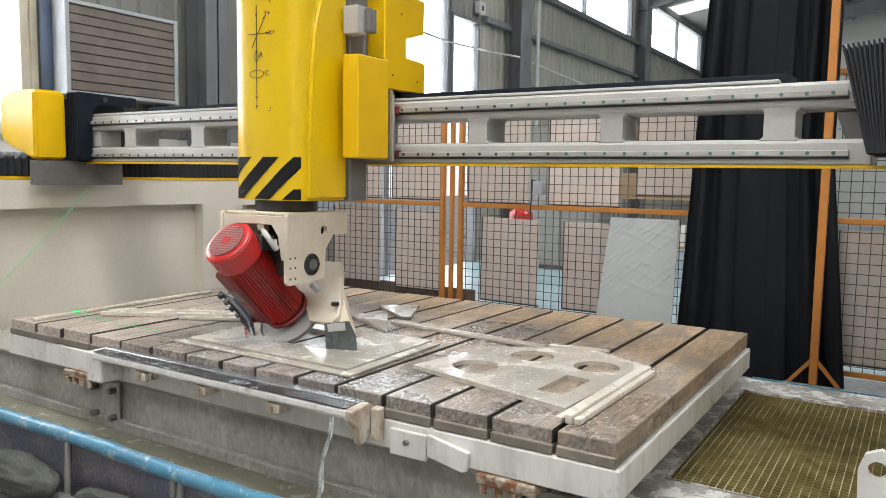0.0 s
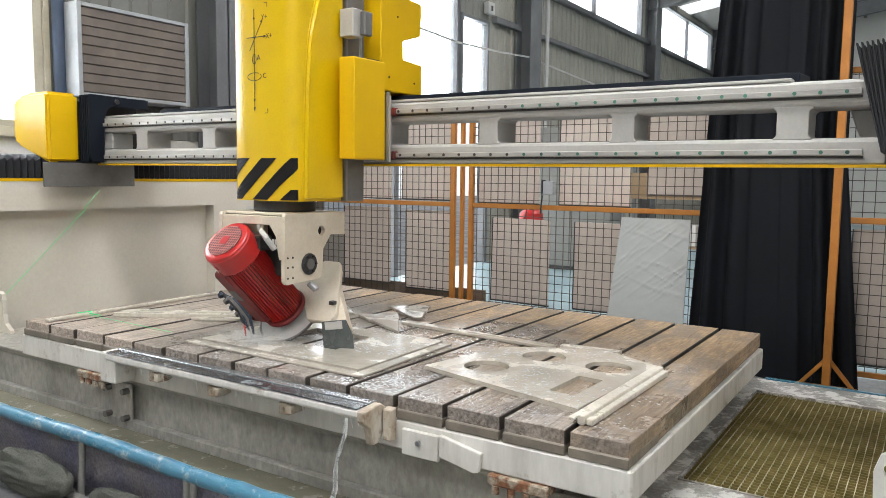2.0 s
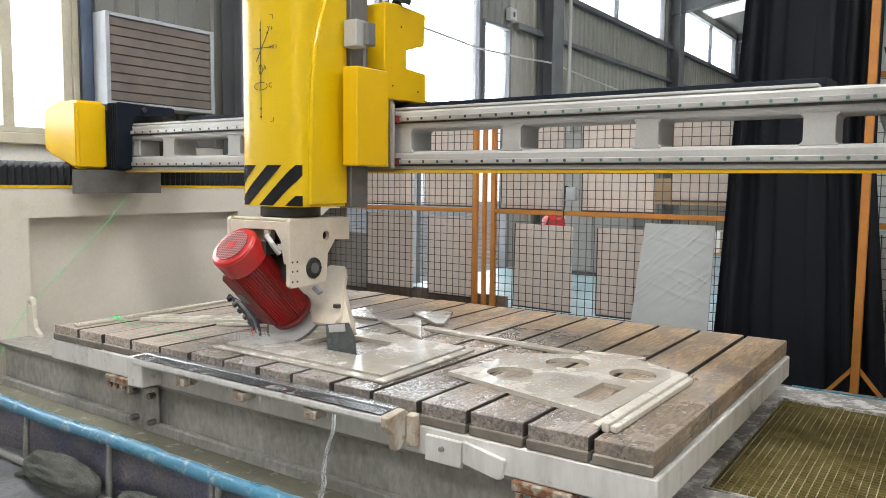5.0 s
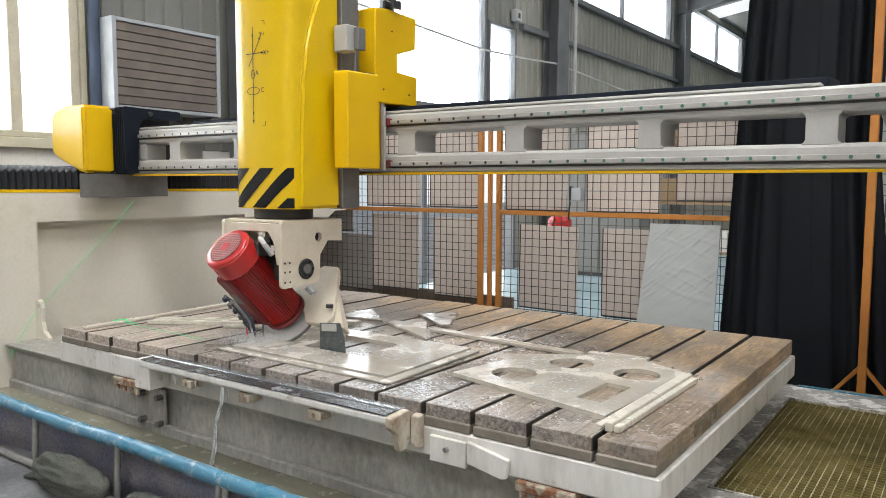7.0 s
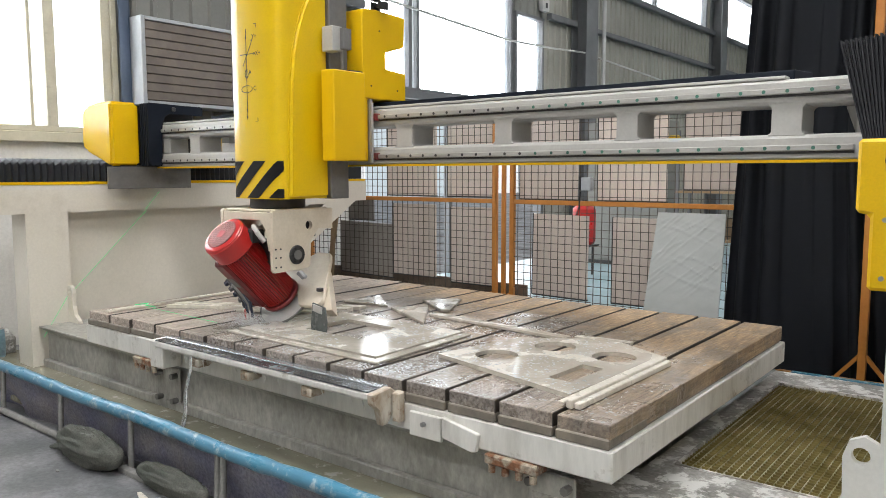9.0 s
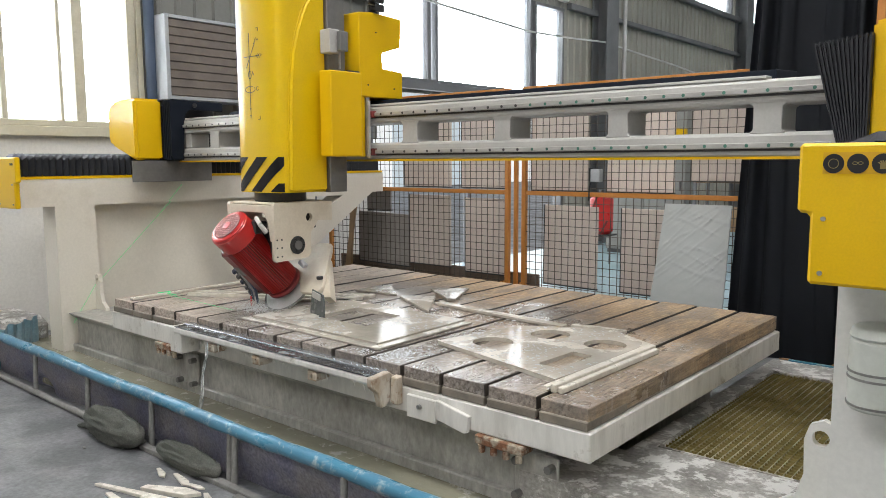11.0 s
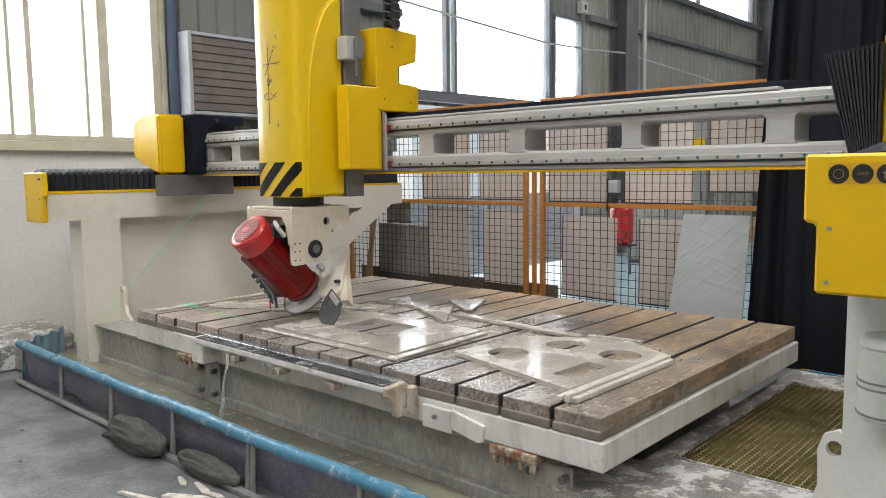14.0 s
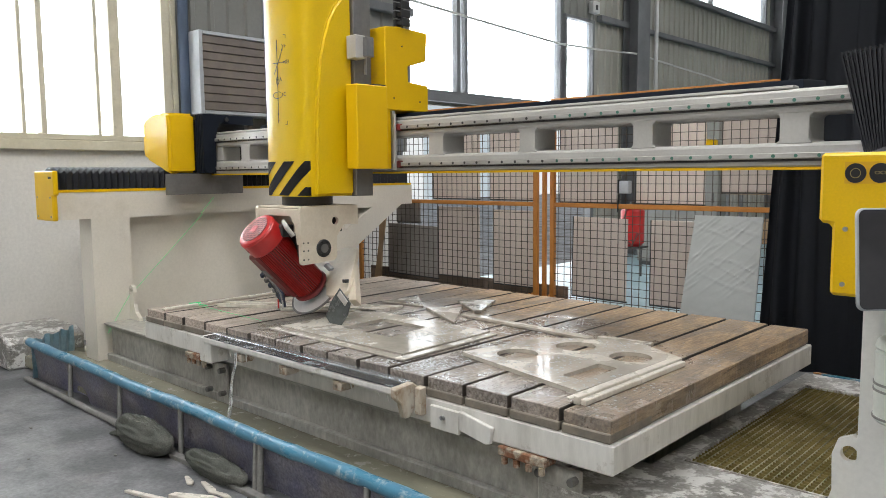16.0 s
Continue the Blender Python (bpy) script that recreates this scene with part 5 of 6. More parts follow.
part("fork_front", prism(BM(), [(-2.077, 1.222), (-1.678, 1.222), (-1.678, 1.02), (-1.70, 1.02), (-1.72, 1.13), (-1.76, 1.18), (-1.98, 1.18), (-2.02, 1.13), (-2.04, 1.05), (-2.077, 1.05)], "y", 0.254, 0.272), HEAD_CREAM, head, bevel=0.003)
part("fork_back", soften(box(BM(), -2.076, -1.679, 0.55, 0.57, 1.08, 1.221), 0.003), BLACK_PAINT, head)
hub = part("pivot_hub", soften(rod(BM(), (-1.655, 0.408, 0.992), (-1.645, 0.408, 0.992), 0.052, 28), 0.003), DARK_STEEL, head, "dark pivot hub with bolts")
part("hub_bore", rod(BM(), (-1.6445, 0.408, 0.992), (-1.640, 0.408, 0.992), 0.026, 20), DULL_STEEL, hub)
for k in range(6):
    a = k * math.pi / 3
    part("hub_bolt", rod(BM(), (-1.6445, 0.408 + 0.04 * math.cos(a), 0.992 + 0.04 * math.sin(a)), (-1.639, 0.408 + 0.04 * math.cos(a), 0.992 + 0.04 * math.sin(a)), 0.006, 8), BLACK_PAINT, hub)
for y in (0.268, 0.30):
    for z in (1.03, 0.985, 0.935):
        part("plate_bolt", rod(BM(), (-1.655, y, z), (-1.652, y, z), 0.005, 8), DARK_STEEL, head)
part("pivot_block", soften(box(BM(), -2.07, -1.685, 0.33, 0.47, 0.93, 1.06), 0.008), DARK_STEEL, head)

# motor along its tilted axis: built upright (fan end up) and laid over
TILT = 46.0
MA = Vector((-1.897, 0.112, 1.108))
MM = Matrix.Translation(MA) @ pose(0, 0, 0, TILT, 0, 0)


def laid(bm):
    bmesh.ops.transform(bm, verts=bm.verts, matrix=MM)
    return bm


bm = rod(BM(), (0, 0, -0.115), (0, 0, -0.012), 0.120, 40)
rod(bm, (0, 0, -0.012), (0, 0, 0.0), 0.120, 40, 0.108)
cowl = part("fan_cowl", laid(soften(bm, 0.006)), RED, head, "bright red motor fan cowl", smooth=True)
bm = prism(BM(), ring_pts(0, 0, 0.088, n=32), "z", 0.0005, 0.003)
part("fan_grille", laid(bm), BLACK_PAINT, cowl, "black fan opening")
bm = BM()
for k in range(-6, 7):
    h = math.sqrt(max(0, 0.088 ** 2 - (k * 0.0138) ** 2))
    box(bm, k * 0.0138 - 0.0016, k * 0.0138 + 0.0016, -h, h, 0.003, 0.0055)
    box(bm, -h, h, k * 0.0138 - 0.0016, k * 0.0138 + 0.0016, 0.0032, 0.0057)
part("guard_grid", laid(bm), mat("pink_red_guard", (0.62, 0.24, 0.22), None, 0.4), cowl, "red fan guard grid")["kind"] = "stuff"
part("grille_badge", laid(box(BM(), -0.022, 0.022, -0.022, 0.022, 0.006, 0.0075)), RED, cowl)
body = part("motor_body", laid(rod(BM(), (0, 0, -0.515), (0, 0, -0.1155), 0.089, 40)), RED_DARK, head, "finned red motor body", smooth=True)
for k in range(44):
    a = 2 * math.pi * k / 44
    deg = math.degrees(a)
    if 192 < deg < 272:
        continue
    bm = box(BM(), 0.086, 0.108, -0.0025, 0.0025, -0.50, -0.118, pose(0, 0, 0, 0, 0, deg))
    part("cooling_fin", laid(bm), RED, body)
part("foot_rail", laid(soften(box(BM(), -0.100, -0.005, -0.120, -0.075, -0.50, -0.118), 0.014)), RED_DARK, body, "grimy red motor side box")
part("name_plate", laid(box(BM(), -0.085, -0.035, -0.1225, -0.1205, -0.31, -0.235)), DULL_STEEL, body)
part("drive_flange", laid(soften(rod(BM(), (0, 0, -0.540), (0, 0, -0.5155), 0.115, 40), 0.006)), RED_DARK, head, "red drive end flange", smooth=True)
part("spindle", laid(rod(BM(), (0, 0, -0.605), (0, 0, -0.5405), 0.06, 24)), DARK_STEEL, head)
blade = part("saw_blade", laid(soften(rod(BM(), (0, 0, -0.583), (0, 0, -0.578), 0.172, 64), 0.001)), mat("spinning_disc", (0.62, 0.61, 0.59), (0.54, 0.53, 0.51), 0.4, 0.15, scale=3, fine=30, bump=0.02), head, "pale spinning saw disc")
part("blade_rim", laid(prism(BM(), ring_pts(0, 0, 0.177, n=64), "z", -0.5845, -0.5765, (ring_pts(0, 0, 0.165, n=64),))), DULL_STEEL, blade)
# cream splash guard round the upper half of the disc
gp = [(-0.22, -0.02), (-0.235, 0.06), (-0.10, 0.20), (0.0, 0.30), (0.05, 0.335), (0.15, 0.335), (0.19, 0.28), (0.315, 0.02), (0.30, -0.03), (0.16, -0.035), (0.10, 0.03), (-0.10, 0.03)]
part("splash_guard", laid(soften(prism(BM(), gp, "z", -0.577, -0.550), 0.004)), HEAD_CREAM, head, "chipped cream splash guard")
gp2 = [(-0.22, -0.03), (-0.15, 0.17), (-0.03, 0.245), (0.075, 0.305), (0.16, 0.25), (0.40, -0.02), (0.34, -0.03), (0.20, 0.14), (0.0, 0.215), (-0.17, 0.06), (-0.20, -0.03)]
part("guard_rear", laid(soften(prism(BM(), gp2, "z", -0.635, -0.5775), 0.003)), HEAD_CREAM, head)
part("guard_clamp", soften(box(BM(), 0, 0.05, -0.02, 0.02, -0.012, 0.012, Matrix.Translation((-1.70, 0.46, 0.89)) @ pose(0, 0, 0, 0, 40, 20)), 0.004), STEEL, head, "bright clamp screw")
part("terminal_box", soften(box(BM(), -1.90, -1.78, 0.21, 0.30, 1.06, 1.13, pose(0, 0, 0)), 0.008), DARK_STEEL, head)
part("cable_gland", tube(BM(), [(-1.80, 0.25, 1.13), (-1.77, 0.22, 1.15), (-1.73, 0.21, 1.12), (-1.71, 0.24, 1.07)], 0.014, 8), WHITE_CAST, head, "white cable elbow", smooth=True)
noz = part("nozzle_block", soften(box(BM(), -2.11, -2.04, 0.38, 0.45, 0.665, 0.71), 0.005), DULL_STEEL, head, "water nozzle manifold")
part("nozzle_arm", soften(box(BM(), -2.04, -1.90, 0.40, 0.43, 0.675, 0.70), 0.004), RED_DARK, noz, "rusty nozzle arm")
for k in range(4):
    ww = 0.008 * math.sin(k * 2.1)
    part("water_hose", tube(BM(), [(-2.27 + 0.02 * k, 0.40, 0.80 - 0.012 * k), (-2.215 + 0.018 * k, 0.395 + ww, 0.775), (-2.155 + 0.02 * k, 0.39 + ww, 0.735), (-2.095 + 0.02 * k, 0.385, 0.69), (-2.04 + 0.015 * k, 0.37, 0.645 - 0.01 * k)], 0.009, 8), (RUBBER, HOSE, PIPE_GREY, HOSE)[k], noz, smooth=True)
for k in range(5):
    part("hose_fitting", rod(BM(), (-2.26 + 0.042 * k, 0.388, 0.79 - 0.028 * k), (-2.245 + 0.042 * k, 0.386, 0.78 - 0.028 * k), 0.015, 8), DULL_STEEL if k % 2 else HOSE, noz)
part("hose_tip", tube(BM(), [(-2.05, 0.36, 0.655), (-2.005, 0.33, 0.612)], 0.005, 6), RED, noz)
part("hose_tip", tube(BM(), [(-2.02, 0.37, 0.65), (-1.975, 0.34, 0.610)], 0.005, 6), WHITE_CAST, noz)
part("tap", soften(box(BM(), -1.63, -1.60, 0.52, 0.55, 0.78, 0.80), 0.003), DARK_STEEL, head)
# flap that trails from the guard
FL = Vector((-1.495, 0.42, 0.705))
flap = part("splash_flap", soften(prism(BM(), [(-0.068, 0.028), (0.054, 0.028), (0.078, -0.046), (0.075, -0.135), (0.112, -0.204), (0.08, -0.214), (0.023, -0.198), (-0.053, -0.196), (-0.075, -0.094)], "y", -0.004, 0.004), 0.002), mat("wet_grey_flap", (0.11, 0.125, 0.12), (0.07, 0.08, 0.078), 0.25, scale=14, fine=60, bump=0.25), head, "wet grey rubber flap", local=True)
flap.location = FL - Vector(HH)
part("flap_clip", box(BM(), -0.05, 0.035, -0.012, -0.005, -0.012, 0.024), WHITE_CAST, flap, local=True)

# ---- water that moves with the saw ----
rng = random.Random(12)
mist = BM()
for k in range(4000):
    near = k < 2000
    p0 = Vector((-1.93 + rng.gauss(0, 0.09 if near else 0.17), 0.29 + rng.gauss(0, 0.05 if near else 0.09), 0.606 + abs(rng.gauss(0, 0.022 if near else 0.03))))
    r = rng.uniform(0.0006, 0.0024 if near else 0.0016)
    v6 = [mist.verts.new(p0 + Vector(d) * r) for d in ((1, 0, 0), (0, 1, 0), (-1, 0, 0), (0, -1, 0), (0, 0, 1), (0, 0, -1))]
    for a in range(4):
        mist.faces.new((v6[a], v6[(a + 1) % 4], v6[4])), mist.faces.new((v6[(a + 1) % 4], v6[a], v6[5]))
spray = solid("water_spray", mist, SPRAY, "white spray of droplets at the cut", "water spray", kind="stuff", at=HH)
stream = thing("water_stream", (-1.0, -0.145, 0.11), "thin water stream falling from the gutter", "water stream")
pts = [(-1.0 - 0.0055 * k + 0.006 * math.sin(k * 0.9), -0.145 - 0.002 * k, 0.512 - 0.0345 * k) for k in range(13)]
part("jet", tube(BM(), pts, lambda s: 0.006 + 0.006 * s + 0.0025 * math.sin(26 * s), 8), STREAM, stream, smooth=True)
part("jet_strand", tube(BM(), [(x + 0.006 + 0.004 * math.sin(k), y, z) for k, (x, y, z) in enumerate(pts)], lambda s: 0.003 + 0.002 * math.sin(40 * s), 6), SPRAY, stream, "white water strand", smooth=True)
part("splash", soften(rod(BM(), (-1.066, -0.169, 0.1005), (-1.066, -0.169, 0.106), 0.045, 20, 0.02), 0.001), SPRAY, stream, "white splash ring")

# ---- laser line ----
las = thing("laser_line", (-4.2, 0.6, 0.6), "bright green laser line on wall and planks", "laser line")
for a, b in (((-4.298, 0.98, 1.29), (-4.298, 0.86, 1.16)), ((-4.398, 0.93, 1.15), (-4.398, 0.29, 0.55)), ((-4.296, 0.262, 0.605), (-4.296, 0.06, 0.30))):
    part("beam_trace", tube(BM(), [a, b], 0.0016, 5), LASER, las)
part("beam_trace", tube(BM(), [(-3.34, 0.275, 0.588), (-2.55, 0.245, 0.588)], 0.0012, 5), LASER, las)
part("beam_spot", tube(BM(), [(-3.37, 0.22, 0.605), (-3.35, 0.30, 0.606), (-3.30, 0.25, 0.606), (-3.27, 0.30, 0.59)], 0.003, 5), LASER, las)

# ---- the fence ----


def mesh_panel(parent, x0, x1, z0, z1, y, pitch=0.069, r=0.0026):
    bm = BM()
    x = x0 + pitch / 2
    while x < x1:
        box(bm, x - r, x + r, y - r, y + r, z0, z1)
        x += pitch
    z = z0 + pitch / 2
    while z < z1:
        box(bm, x0, x1, y - 3 * r, y - r, z - r, z + r)
        z += pitch
    ob = part("wire_mesh", bm, WIRE, parent, "rusty welded wire mesh")
    ob["kind"] = "stuff"
    return ob


def fence(x0, x1, y, h, mid, label, posts):
    f = thing("safety_fence", ((x0 + x1) / 2, y, 0), label, "fence", "orange fence panels")
    for x in posts:
        p = part("post", soften(box(BM(), x - 0.022, x + 0.022, y - 0.022, y + 0.022, 0.0, h), 0.004), ORANGE, f)
    part("top_rail", soften(box(BM(), x0, x1, y - 0.019, y + 0.019, h + 0.001, h + 0.04), 0.004), ORANGE, f)
    edges = sorted({x0, x1, *posts})
    for a, b in zip(edges, edges[1:]):
        if b - a < 0.3:
            continue
        part("mid_rail", soften(box(BM(), a + 0.023, b - 0.023, y - 0.02, y + 0.02, mid - 0.02, mid + 0.02), 0.004), ORANGE, f)
        part("bottom_rail", soften(box(BM(), a + 0.023, b - 0.023, y - 0.019, y + 0.019, 0.12, 0.155), 0.004), ORANGE, f)
        mesh_panel(f, a + 0.023, b - 0.023, 0.156, mid - 0.021, y)
        mesh_panel(f, a + 0.023, b - 0.023, mid + 0.021, h, y)
    for x in posts:
        part("foot", soften(box(BM(), x - 0.05, x + 0.05, y - 0.06, y + 0.06, 0.0005, 0.008), 0.002), ORANGE, f)
    return f


fence(-5.4, -2.853, 3.50, 2.09, 1.17, "orange fence panel with rusty wire mesh", (-5.38, -2.875))
fence(-2.707, -0.30, 3.50, 2.09, 1.17, "orange fence panel with rusty wire mesh", (-2.685, -0.32))
solid("fence_post", soften(box(BM(), -2.798, -2.762, 3.482, 3.518, 0.0, 2.09), 0.004), ORANGE, "orange square steel post between two fence panels", "post")
fence(0.23, 4.5, 3.42, 2.12, 1.16, "orange fence panel with rusty wire mesh", (1.7, 3.2, 4.48))
for x in (-2.875, -2.685):
    bm = BM()
    for sgn in (-1, 1):
        prism(bm, [(x, 0.34), (x + sgn * 0.11, 0.001), (x + sgn * 0.07, 0.001), (x, 0.25)], "y", 3.40 + 0.02 * sgn, 3.43 + 0.02 * sgn)
    solid("post_brace", bm, ORANGE, "orange post foot brace", "brace")

solid("kick_board", soften(box(BM(), -5.36, -2.60, 3.62, 3.64, 0.0, 0.40), 0.004), mat("brown_weathered_board", (0.20, 0.15, 0.11), (0.13, 0.10, 0.075), 0.7, scale=4, fine=40, bump=0.2, stretch=(0.5, 4, 4)), "brown weathered board standing behind the fence", "board")
# stone samples hung on the far side of the fence
for x0, x1, z0, z1, dz, tilt, m in ((-4.95, -4.19, 0.36, 0.91, 0, 1, TILE_DARK), (-4.17, -3.61, 0.40, 1.12, 0, 0, TILE), (-3.417, -2.915, 0.375, 1.105, 0, 0, TILE), (-2.492, -1.948, 0.345, 1.064, 0, 0.8, TILE), (-1.714, -1.313, 0.345, 1.06, 0, 0, TILE),
                                    (-4.24, -3.60, 1.21, 1.98, 0, 0, TILE), (-3.46, -2.93, 1.21, 1.98, 0, 0, TILE), (-2.63, -2.05, 1.20, 1.95, 0, 0, TILE), (-1.86, -1.26, 1.20, 1.95, 0, 0, TILE), (-1.12, -0.66, 1.30, 1.9, 0, 0, TILE), (0.31, 1.30, 0.20, 1.10, 0, 0, TILE), (1.4, 2.1, 0.42, 1.08, 0, 0, TILE), (-4.80, -4.45, 0.94, 1.15, 0, 0, TILE_DARK)):
    s = thing("stone_sample", ((x0 + x1) / 2, 3.56, z0), "beige stone sample hung behind the mesh" if m is TILE else "grey stone sample hung behind the mesh", "stone sample", "samples on the fence")
    yy = 3.535 if x0 < 0.2 else 3.455
    m4 = Matrix.Translation(((x0 + x1) / 2, 0, z0)) @ pose(0, 0, 0, 0, tilt, 0) @ Matrix.Translation((-(x0 + x1) / 2, 0, -z0))
    part("slab", soften(box(BM(), x0, x1, yy, yy + 0.018, z0, z1, m4), 0.003), m, s)
    part("edge_band", box(BM(), x0 - 0.006, x1 + 0.006, yy - 0.003, yy + 0.021, z0 - 0.012, z0 - 0.001, m4), DARK_STEEL, s, "dark bottom holder")
    part("edge_band", box(BM(), x0 - 0.007, x0 - 0.001, yy - 0.003, yy + 0.021, z0, z1, m4), DARK_STEEL, s)
# film-wrapped panel leaning on the fence
bm = BM()
vs = [bm.verts.new(p) for p in ((-1.335, 3.20, 0.0), (-0.735, 3.20, 0.0), (-0.758, 3.44, 1.12), (-1.287, 3.44, 1.119))]
bm.faces.new(vs)
bmesh.ops.subdivide_edges(bm, edges=bm.edges, cuts=95, use_grid_fill=True)
rng = random.Random(5)
folds = []
for k in range(48):
    a = radians(rng.uniform(24, 50) if k % 4 else rng.uniform(-24, -8))
    folds.append((rng.uniform(-1.25, -0.72), rng.uniform(0.55, 1.12), math.cos(a), math.sin(a), rng.uniform(0.08, 0.36), rng.uniform(0.0025, 0.006)))
for v in bm.verts:
    u, w = v.co.x, v.co.z
    crease = 0.006 * noise.noise(Vector((u * 3, w * 2.5, 1)))
    for fu, fw, ca, sa, l, hgt in folds:
        along, off = (u - fu) * ca + (w - fw) * sa, (w - fw) * ca - (u - fu) * sa
        if abs(off) < 0.03:
            crease += hgt * math.exp(-(off / 0.005) ** 2) * max(0, 1 - abs(along / l))
    v.co.y -= crease
ext = bmesh.ops.solidify(bm, geom=bm.faces, thickness=0.02)
wrap = thing("wrapped_panel", (-1.03, 3.25, 0), "grey panel in creased clear film leaning on the fence", "panel")
part("film", bm, FILM, wrap, "creased clear film", smooth=True)
board = BM()
lean = [(-1.325, 3.212, 0.001), (-0.745, 3.212, 0.001), (-0.766, 3.450, 1.112), (-1.279, 3.450, 1.112)]
fv, bv = [board.verts.new(p) for p in lean], [board.verts.new((x, y + 0.02, z)) for x, y, z in lean]
board.faces.new(fv[::-1]), board.faces.new(bv)
for a in range(4):
    board.faces.new((fv[a], fv[(a + 1) % 4], bv[(a + 1) % 4], bv[a]))
part("board", board, TILE_DARK, wrap, "grey panel under the film")

# black curtain with its frame


def pleat(a):
    s = math.sin(a)
    return math.copysign(abs(s) ** 0.45, s)


bm = BM()
cols, rows = 150, 30
grid = []
for i in range(cols + 1):
    u = i / cols
    col = []
    for j in range(rows + 1):
        v = j / rows
        z = 0.06 + 3.9 * v
        x0 = -0.705 + 0.208 * v
        x = x0 + u * (0.262 + 0.14 * max(0.0, 1 - (z - 0.1) / 1.5) - x0)
        y = 3.24 + 0.05 * pleat(31 * u + 2.4 * math.sin(7 * u) + 0.9 * v * math.sin(5 * u)) * (0.6 + 0.4 * math.sin(9 * u)) + 0.02 * noise.noise(Vector((u * 9, v * 2.5, 3)))
        col.append(bm.verts.new((x, y, z)))
    grid.append(col)
for i in range(cols):
    for j in range(rows):
        bm.faces.new((grid[i][j], grid[i + 1][j], grid[i + 1][j + 1], grid[i][j + 1]))
bmesh.ops.solidify(bm, geom=bm.faces, thickness=0.006)
cur = thing("welding_curtain", (-0.15, 3.24, 0.06), "tall black folded cloth curtain hung from a frame", "curtain")
part("cloth", bm, CURTAIN, cur, smooth=True)
part("hanging_rail", rod(BM(), (-0.72, 3.25, 3.965), (0.5, 3.25, 3.965), 0.016, 10), ORANGE, cur)
stand = thing("curtain_stand", (0.228, 3.16, 0), "orange square steel curtain post with braced foot", "stand")
part("post", soften(box(BM(), 0.203, 0.253, 3.135, 3.185, 0.0, 4.0), 0.004), ORANGE, stand)
for sgn in (-1, 1):
    part("brace", soften(prism(BM(), [(0.228 + sgn * 0.026, 0.26), (0.228 + sgn * 0.026, 0.22), (0.228 + sgn * 0.135, 0.09), (0.228 + sgn * 0.165, 0.09)], "y", 3.145, 3.175), 0.003), ORANGE, stand)
part("foot", soften(box(BM(), 0.05, 0.41, 3.14, 3.18, 0.05, 0.089), 0.004), ORANGE, stand)
part("foot_pad", soften(box(box(BM(), 0.05, 0.11, 3.12, 3.2, 0.0, 0.049), 0.35, 0.41, 3.12, 3.2, 0.0, 0.049), 0.004), ORANGE, stand)

# ---- beyond the fence ----
ext = thing("fire_extinguisher", (-4.0, 7.35, 0), "large red fire extinguisher on a low stand", "extinguisher")
part("cylinder", soften(rod(BM(), (-4.0, 7.35, 0.42), (-4.0, 7.35, 0.97), 0.165, 24), 0.05), RED, ext, smooth=True)
part("valve", rod(BM(), (-4.0, 7.35, 0.97), (-4.0, 7.35, 1.05), 0.035, 12), DARK_STEEL, ext)
for x in (-4.14, -3.86):
    part("leg", rod(BM(), (x, 7.35, 0.0), (x, 7.35, 0.419), 0.014, 8), DARK_STEEL, ext)
part("hose", tube(BM(), [(-4.0, 7.2, 0.95), (-4.1, 7.15, 0.6), (-3.9, 7.15, 0.45), (-3.83, 7.2, 0.62)], 0.018, 8), RED_DARK, ext)
part("base_plate", box(BM(), -4.17, -3.83, 7.2, 7.5, 0.40, 0.4195), DARK_STEEL, ext)
cab = thing("wall_cabinet", (-3.6, 8.7, 0), "pale grey metal cabinet standing behind the fence", "cabinet")
part("body", soften(box(BM(), -4.6, -3.3, 8.6, 9.0, 0.06, 2.2), 0.01), SHEET, cab)
part("plinth", box(BM(), -4.58, -3.32, 8.62, 8.98, 0, 0.059), DARK_STEEL, cab)
for x in (-4.59, -3.94):
    d = part("door", soften(box(BM(), x, x + 0.63, 8.585, 8.5995, 0.09, 2.18), 0.003), SHEET, cab)
    part("handle", box(BM(), x + 0.55, x + 0.57, 8.565, 8.5848, 1.0, 1.15), DARK_STEEL, d)
shelf = thing("storage_shelf", (-2.2, 8.2, 0), "dark shelf loaded with cartons and odd parts", "shelf")
for z in (0.5, 1.15, 1.75):
    part("board", box(BM(), -2.9, -1.0, 7.9, 8.4, z, z + 0.03), CARD, shelf)
for x in (-2.88, -1.02):
    for y in (7.92, 8.38):
        part("upright", box(BM(), x - 0.02, x + 0.02, y - 0.02, y + 0.02, 0, 2.0), FRAME_GREY, shelf)
rng = random.Random(3)
for z in (0.53, 1.18, 1.78):
    x = -2.8
    while x < -1.2:
        w, h = rng.uniform(0.15, 0.35), rng.uniform(0.15, 0.38)
        solid("carton", soften(box(BM(), x, x + w, 7.98, 8.3, z + 0.001, z + h), 0.006), rng.choice((CARD, PLASTER, FRAME_GREY, CARD)), "carton stored on the shelf", "carton", "cartons on the shelf")
        x += w + rng.uniform(0.03, 0.12)
for x0, x1, y0, y1, h in ((1.0, 3.2, 5.4, 6.6, 0.85), (1.4, 3.8, 8.0, 9.2, 0.8)):
    t = thing("work_table", ((x0 + x1) / 2, (y0 + y1) / 2, 0), "white topped work table behind the fence", "table", "tables behind the fence")
    part("top", soften(box(BM(), x0, x1, y0, y1, h - 0.05, h), 0.005), WHITE_CAST, t)
    for x in (x0 + 0.08, x1 - 0.08):
        for y in (y0 + 0.08, y1 - 0.08):
            part("leg", box(BM(), x - 0.03, x + 0.03, y - 0.03, y + 0.03, 0, h - 0.051), FRAME_GREY, t)
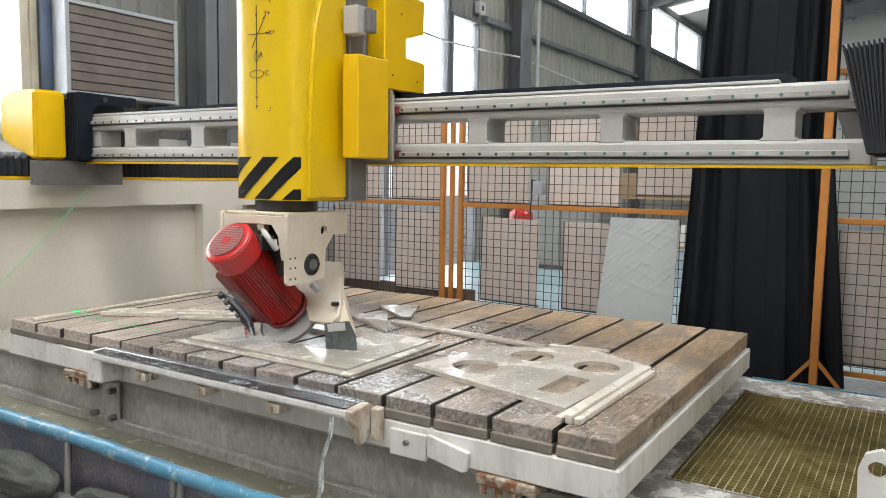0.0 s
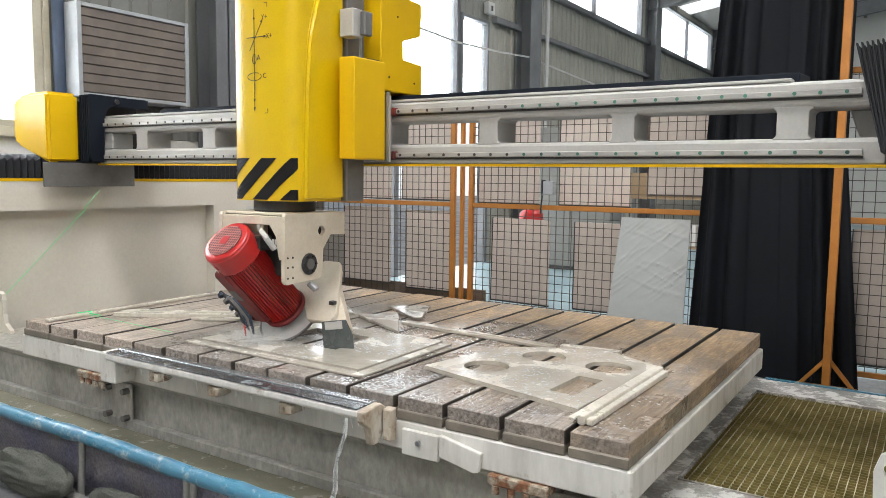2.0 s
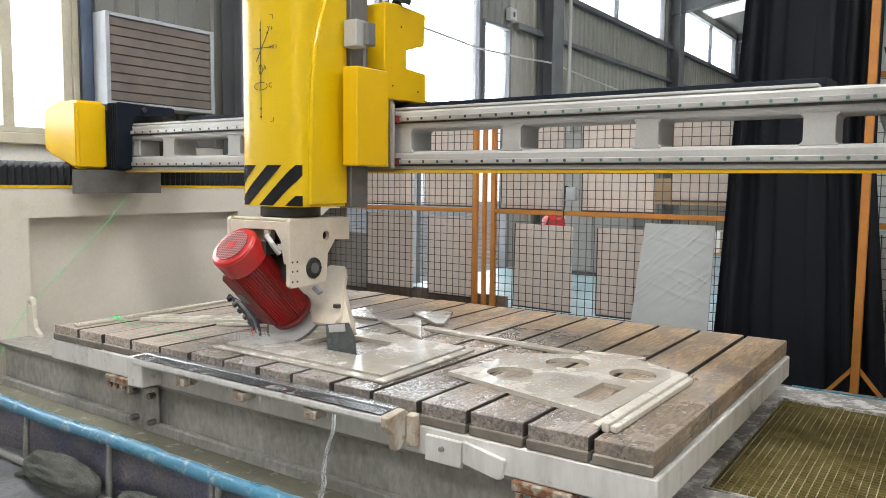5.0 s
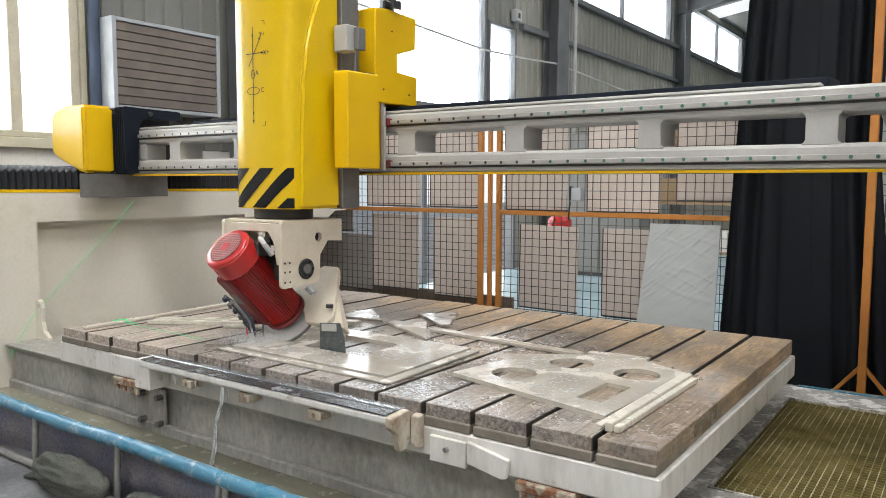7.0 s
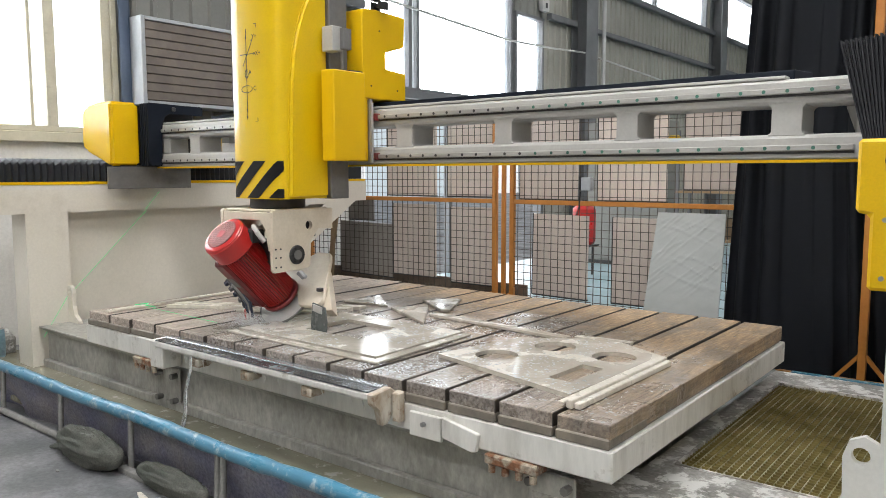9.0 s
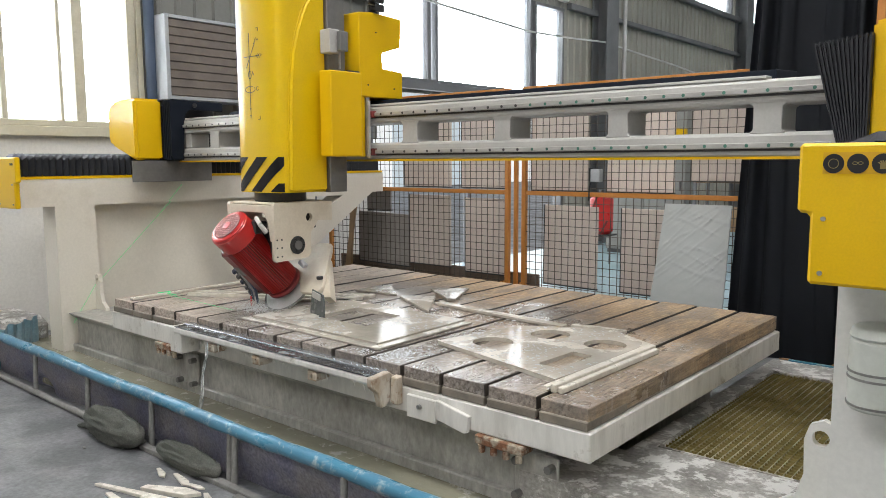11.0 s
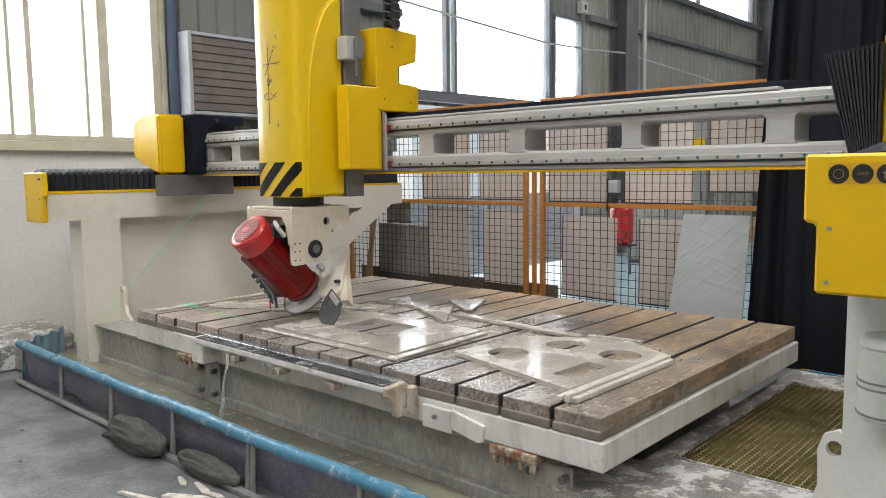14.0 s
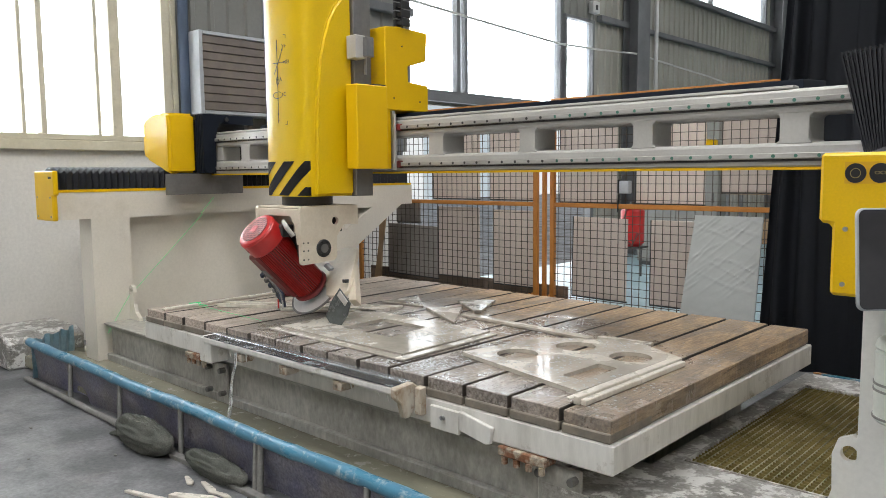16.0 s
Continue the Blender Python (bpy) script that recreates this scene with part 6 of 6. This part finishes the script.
for x0, y0, w, h in ((1.3, 5.5, 1.3, 0.35), (2.0, 8.2, 1.0, 0.5)):
    solid("slab_pack", soften(box(BM(), x0, x0 + w, y0, y0 + 0.6, 0.852 if y0 < 7 else 0.802, 0.85 + h), 0.01), PLASTER, "stack of pale slabs on a work table", "slab pack")
jb = thing("junction_box", (-1.97, 3.49, 1.30), "grey junction box with cable on the fence", "junction box")
part("body", soften(box(BM(), -1.965, -1.875, 3.43, 3.492, 1.28, 1.39), 0.006), ALU, jb)
part("cover", soften(box(BM(), -1.978, -1.966, 3.425, 3.492, 1.285, 1.40), 0.004), BLACK_PAINT, jb, "black end cover")
part("cable", tube(BM(), [(-1.975, 3.45, 1.27), (-1.99, 3.46, 1.20), (-2.0, 3.475, 1.12)], 0.006, 6), RUBBER, jb)
for kk, (x, a, h) in enumerate(((-4.98, 4, 1.02), (-4.90, -3, 1.10))):
    solid("timber_offcut", soften(box(BM(), -0.03, 0.03, -0.012, 0.012, 0, h, Matrix.Translation((x, 3.32, 0.012)) @ pose(0, 0, 0, -7, a, 0)), 0.003), CARD, "brown timber offcut leaning on the fence", "timber", "timber by the fence")
yb = thing("control_box", (-1.2, 3.53, 1.60), "small yellow control box on the fence", "control box")
part("body", soften(box(BM(), -1.245, -1.165, 3.503, 3.55, 1.60, 1.715), 0.006), YELLOW, yb)
# brick ledge and low slab by the long wall
solid("concrete_block", soften(prism(BM(), [(-5.55, 0.0), (-4.90, 0.0), (-4.88, 0.22), (-5.0, 0.265), (-5.55, 0.26)], "y", -0.45, 0.12), 0.02), KERB, "whitewashed concrete block at the pit end", "block")
solid("mud_heap", soften(prism(BM(), [(-5.5, 0.0), (-4.62, 0.0), (-4.75, 0.12), (-5.1, 0.25), (-5.5, 0.22)], "y", -1.9, -0.62), 0.05, 2), PIPE_GREY, "grey heap of settled mud by the wall", "heap")

# phone that comes up beside the machine
PH = Vector((1.065, -1.076, 1.332))
PHR = pose(0, 0, 0, 84.3, 0, 43)
phone = thing("phone", PH, "grey metal phone with a dark glossy screen", "phone")


def rounded(w, h, r, n=5):
    return [(sx * (w - r) + r * math.cos(t), sz * (h - r) + r * math.sin(t)) for sx, sz, t0 in ((1, 1, 0), (-1, 1, 90), (-1, -1, 180), (1, -1, 270)) for t in (radians(t0 + 90 * k / n) for k in range(n + 1))]


bm = prism(BM(), rounded(0.036, 0.075, 0.011), "z", -0.004, 0.004)
bmesh.ops.transform(bm, verts=bm.verts, matrix=PHR)
part("frame", bm, ALU, phone, "grey metal frame", bevel=0.0015, local=True)
bm = prism(BM(), rounded(0.0335, 0.0725, 0.009), "z", 0.0042, 0.0048)
bmesh.ops.transform(bm, verts=bm.verts, matrix=PHR)
part("screen", bm, SCREEN, phone, "dark glossy screen", local=True)


# ---- things that move ----


def motions():
    """The saw cuts along the slab, backs off and lifts; the stream runs along the gutter; the flap swings up as it leaves the stone."""
    travel = [(0, 0, 0), (1, -0.043, 0), (2, -0.088, 0), (3, -0.131, 0), (4, -0.173, 0), (6.5, -0.281, 0), (8, -0.346, 0), (9, -0.389, 0.001), (11.5, -0.496, 0.001), (12, -0.509, 0.003), (12.5, -0.500, 0.009), (13, -0.493, 0.017), (13.5, -0.483, 0.024), (14, -0.481, 0.048), (16, -0.483, 0.048)]
    walk(cross, [(t, pose(HC[0] + dx, HC[1], HC[2])) for t, dx, dz in travel])
    walk(head, [(t, pose(HH[0] + dx, HH[1], HH[2] + dz)) for t, dx, dz in travel])
    fall = {11.5: 0.008, 12: 0.02, 12.5: 0.04, 13: 0.07, 13.5: 0.11, 14: 0.14, 16: 0.15}
    walk(spray, [(t, pose(HH[0] + dx, HH[1], HH[2] - fall.get(t, 0))) for t, dx, dz in travel])
    f = FL - Vector(HH)
    walk(flap, [(t, pose(f.x, f.y, f.z, 0, a, c)) for t, a, c in ((0, -8, 20), (4, -8, 20), (6.5, -5, 10), (8, 0, 0), (9, 6, -10), (11.5, 10, -10), (13, 20, -10), (13.6, 32, -5), (14, 40, 0), (16, 40, 0))])
    side = Vector((0.732, 0.681, 0))
    walk(phone, [(t, Matrix.Translation(PH + side * d)) for t, d in ((0, 0.22), (15.2, 0.22), (15.6, 0.12), (15.9, 0.030), (16, 0.0))])
    sx = [(0, -1.055), (2, -1.045), (4, -1.05), (6.3, -1.7), (8.4, -2.19), (9.2, -2.215), (16, -2.21)]
    walk(stream, [(t, pose(x, -0.145, 0.11)) for t, x in sx])


motions()
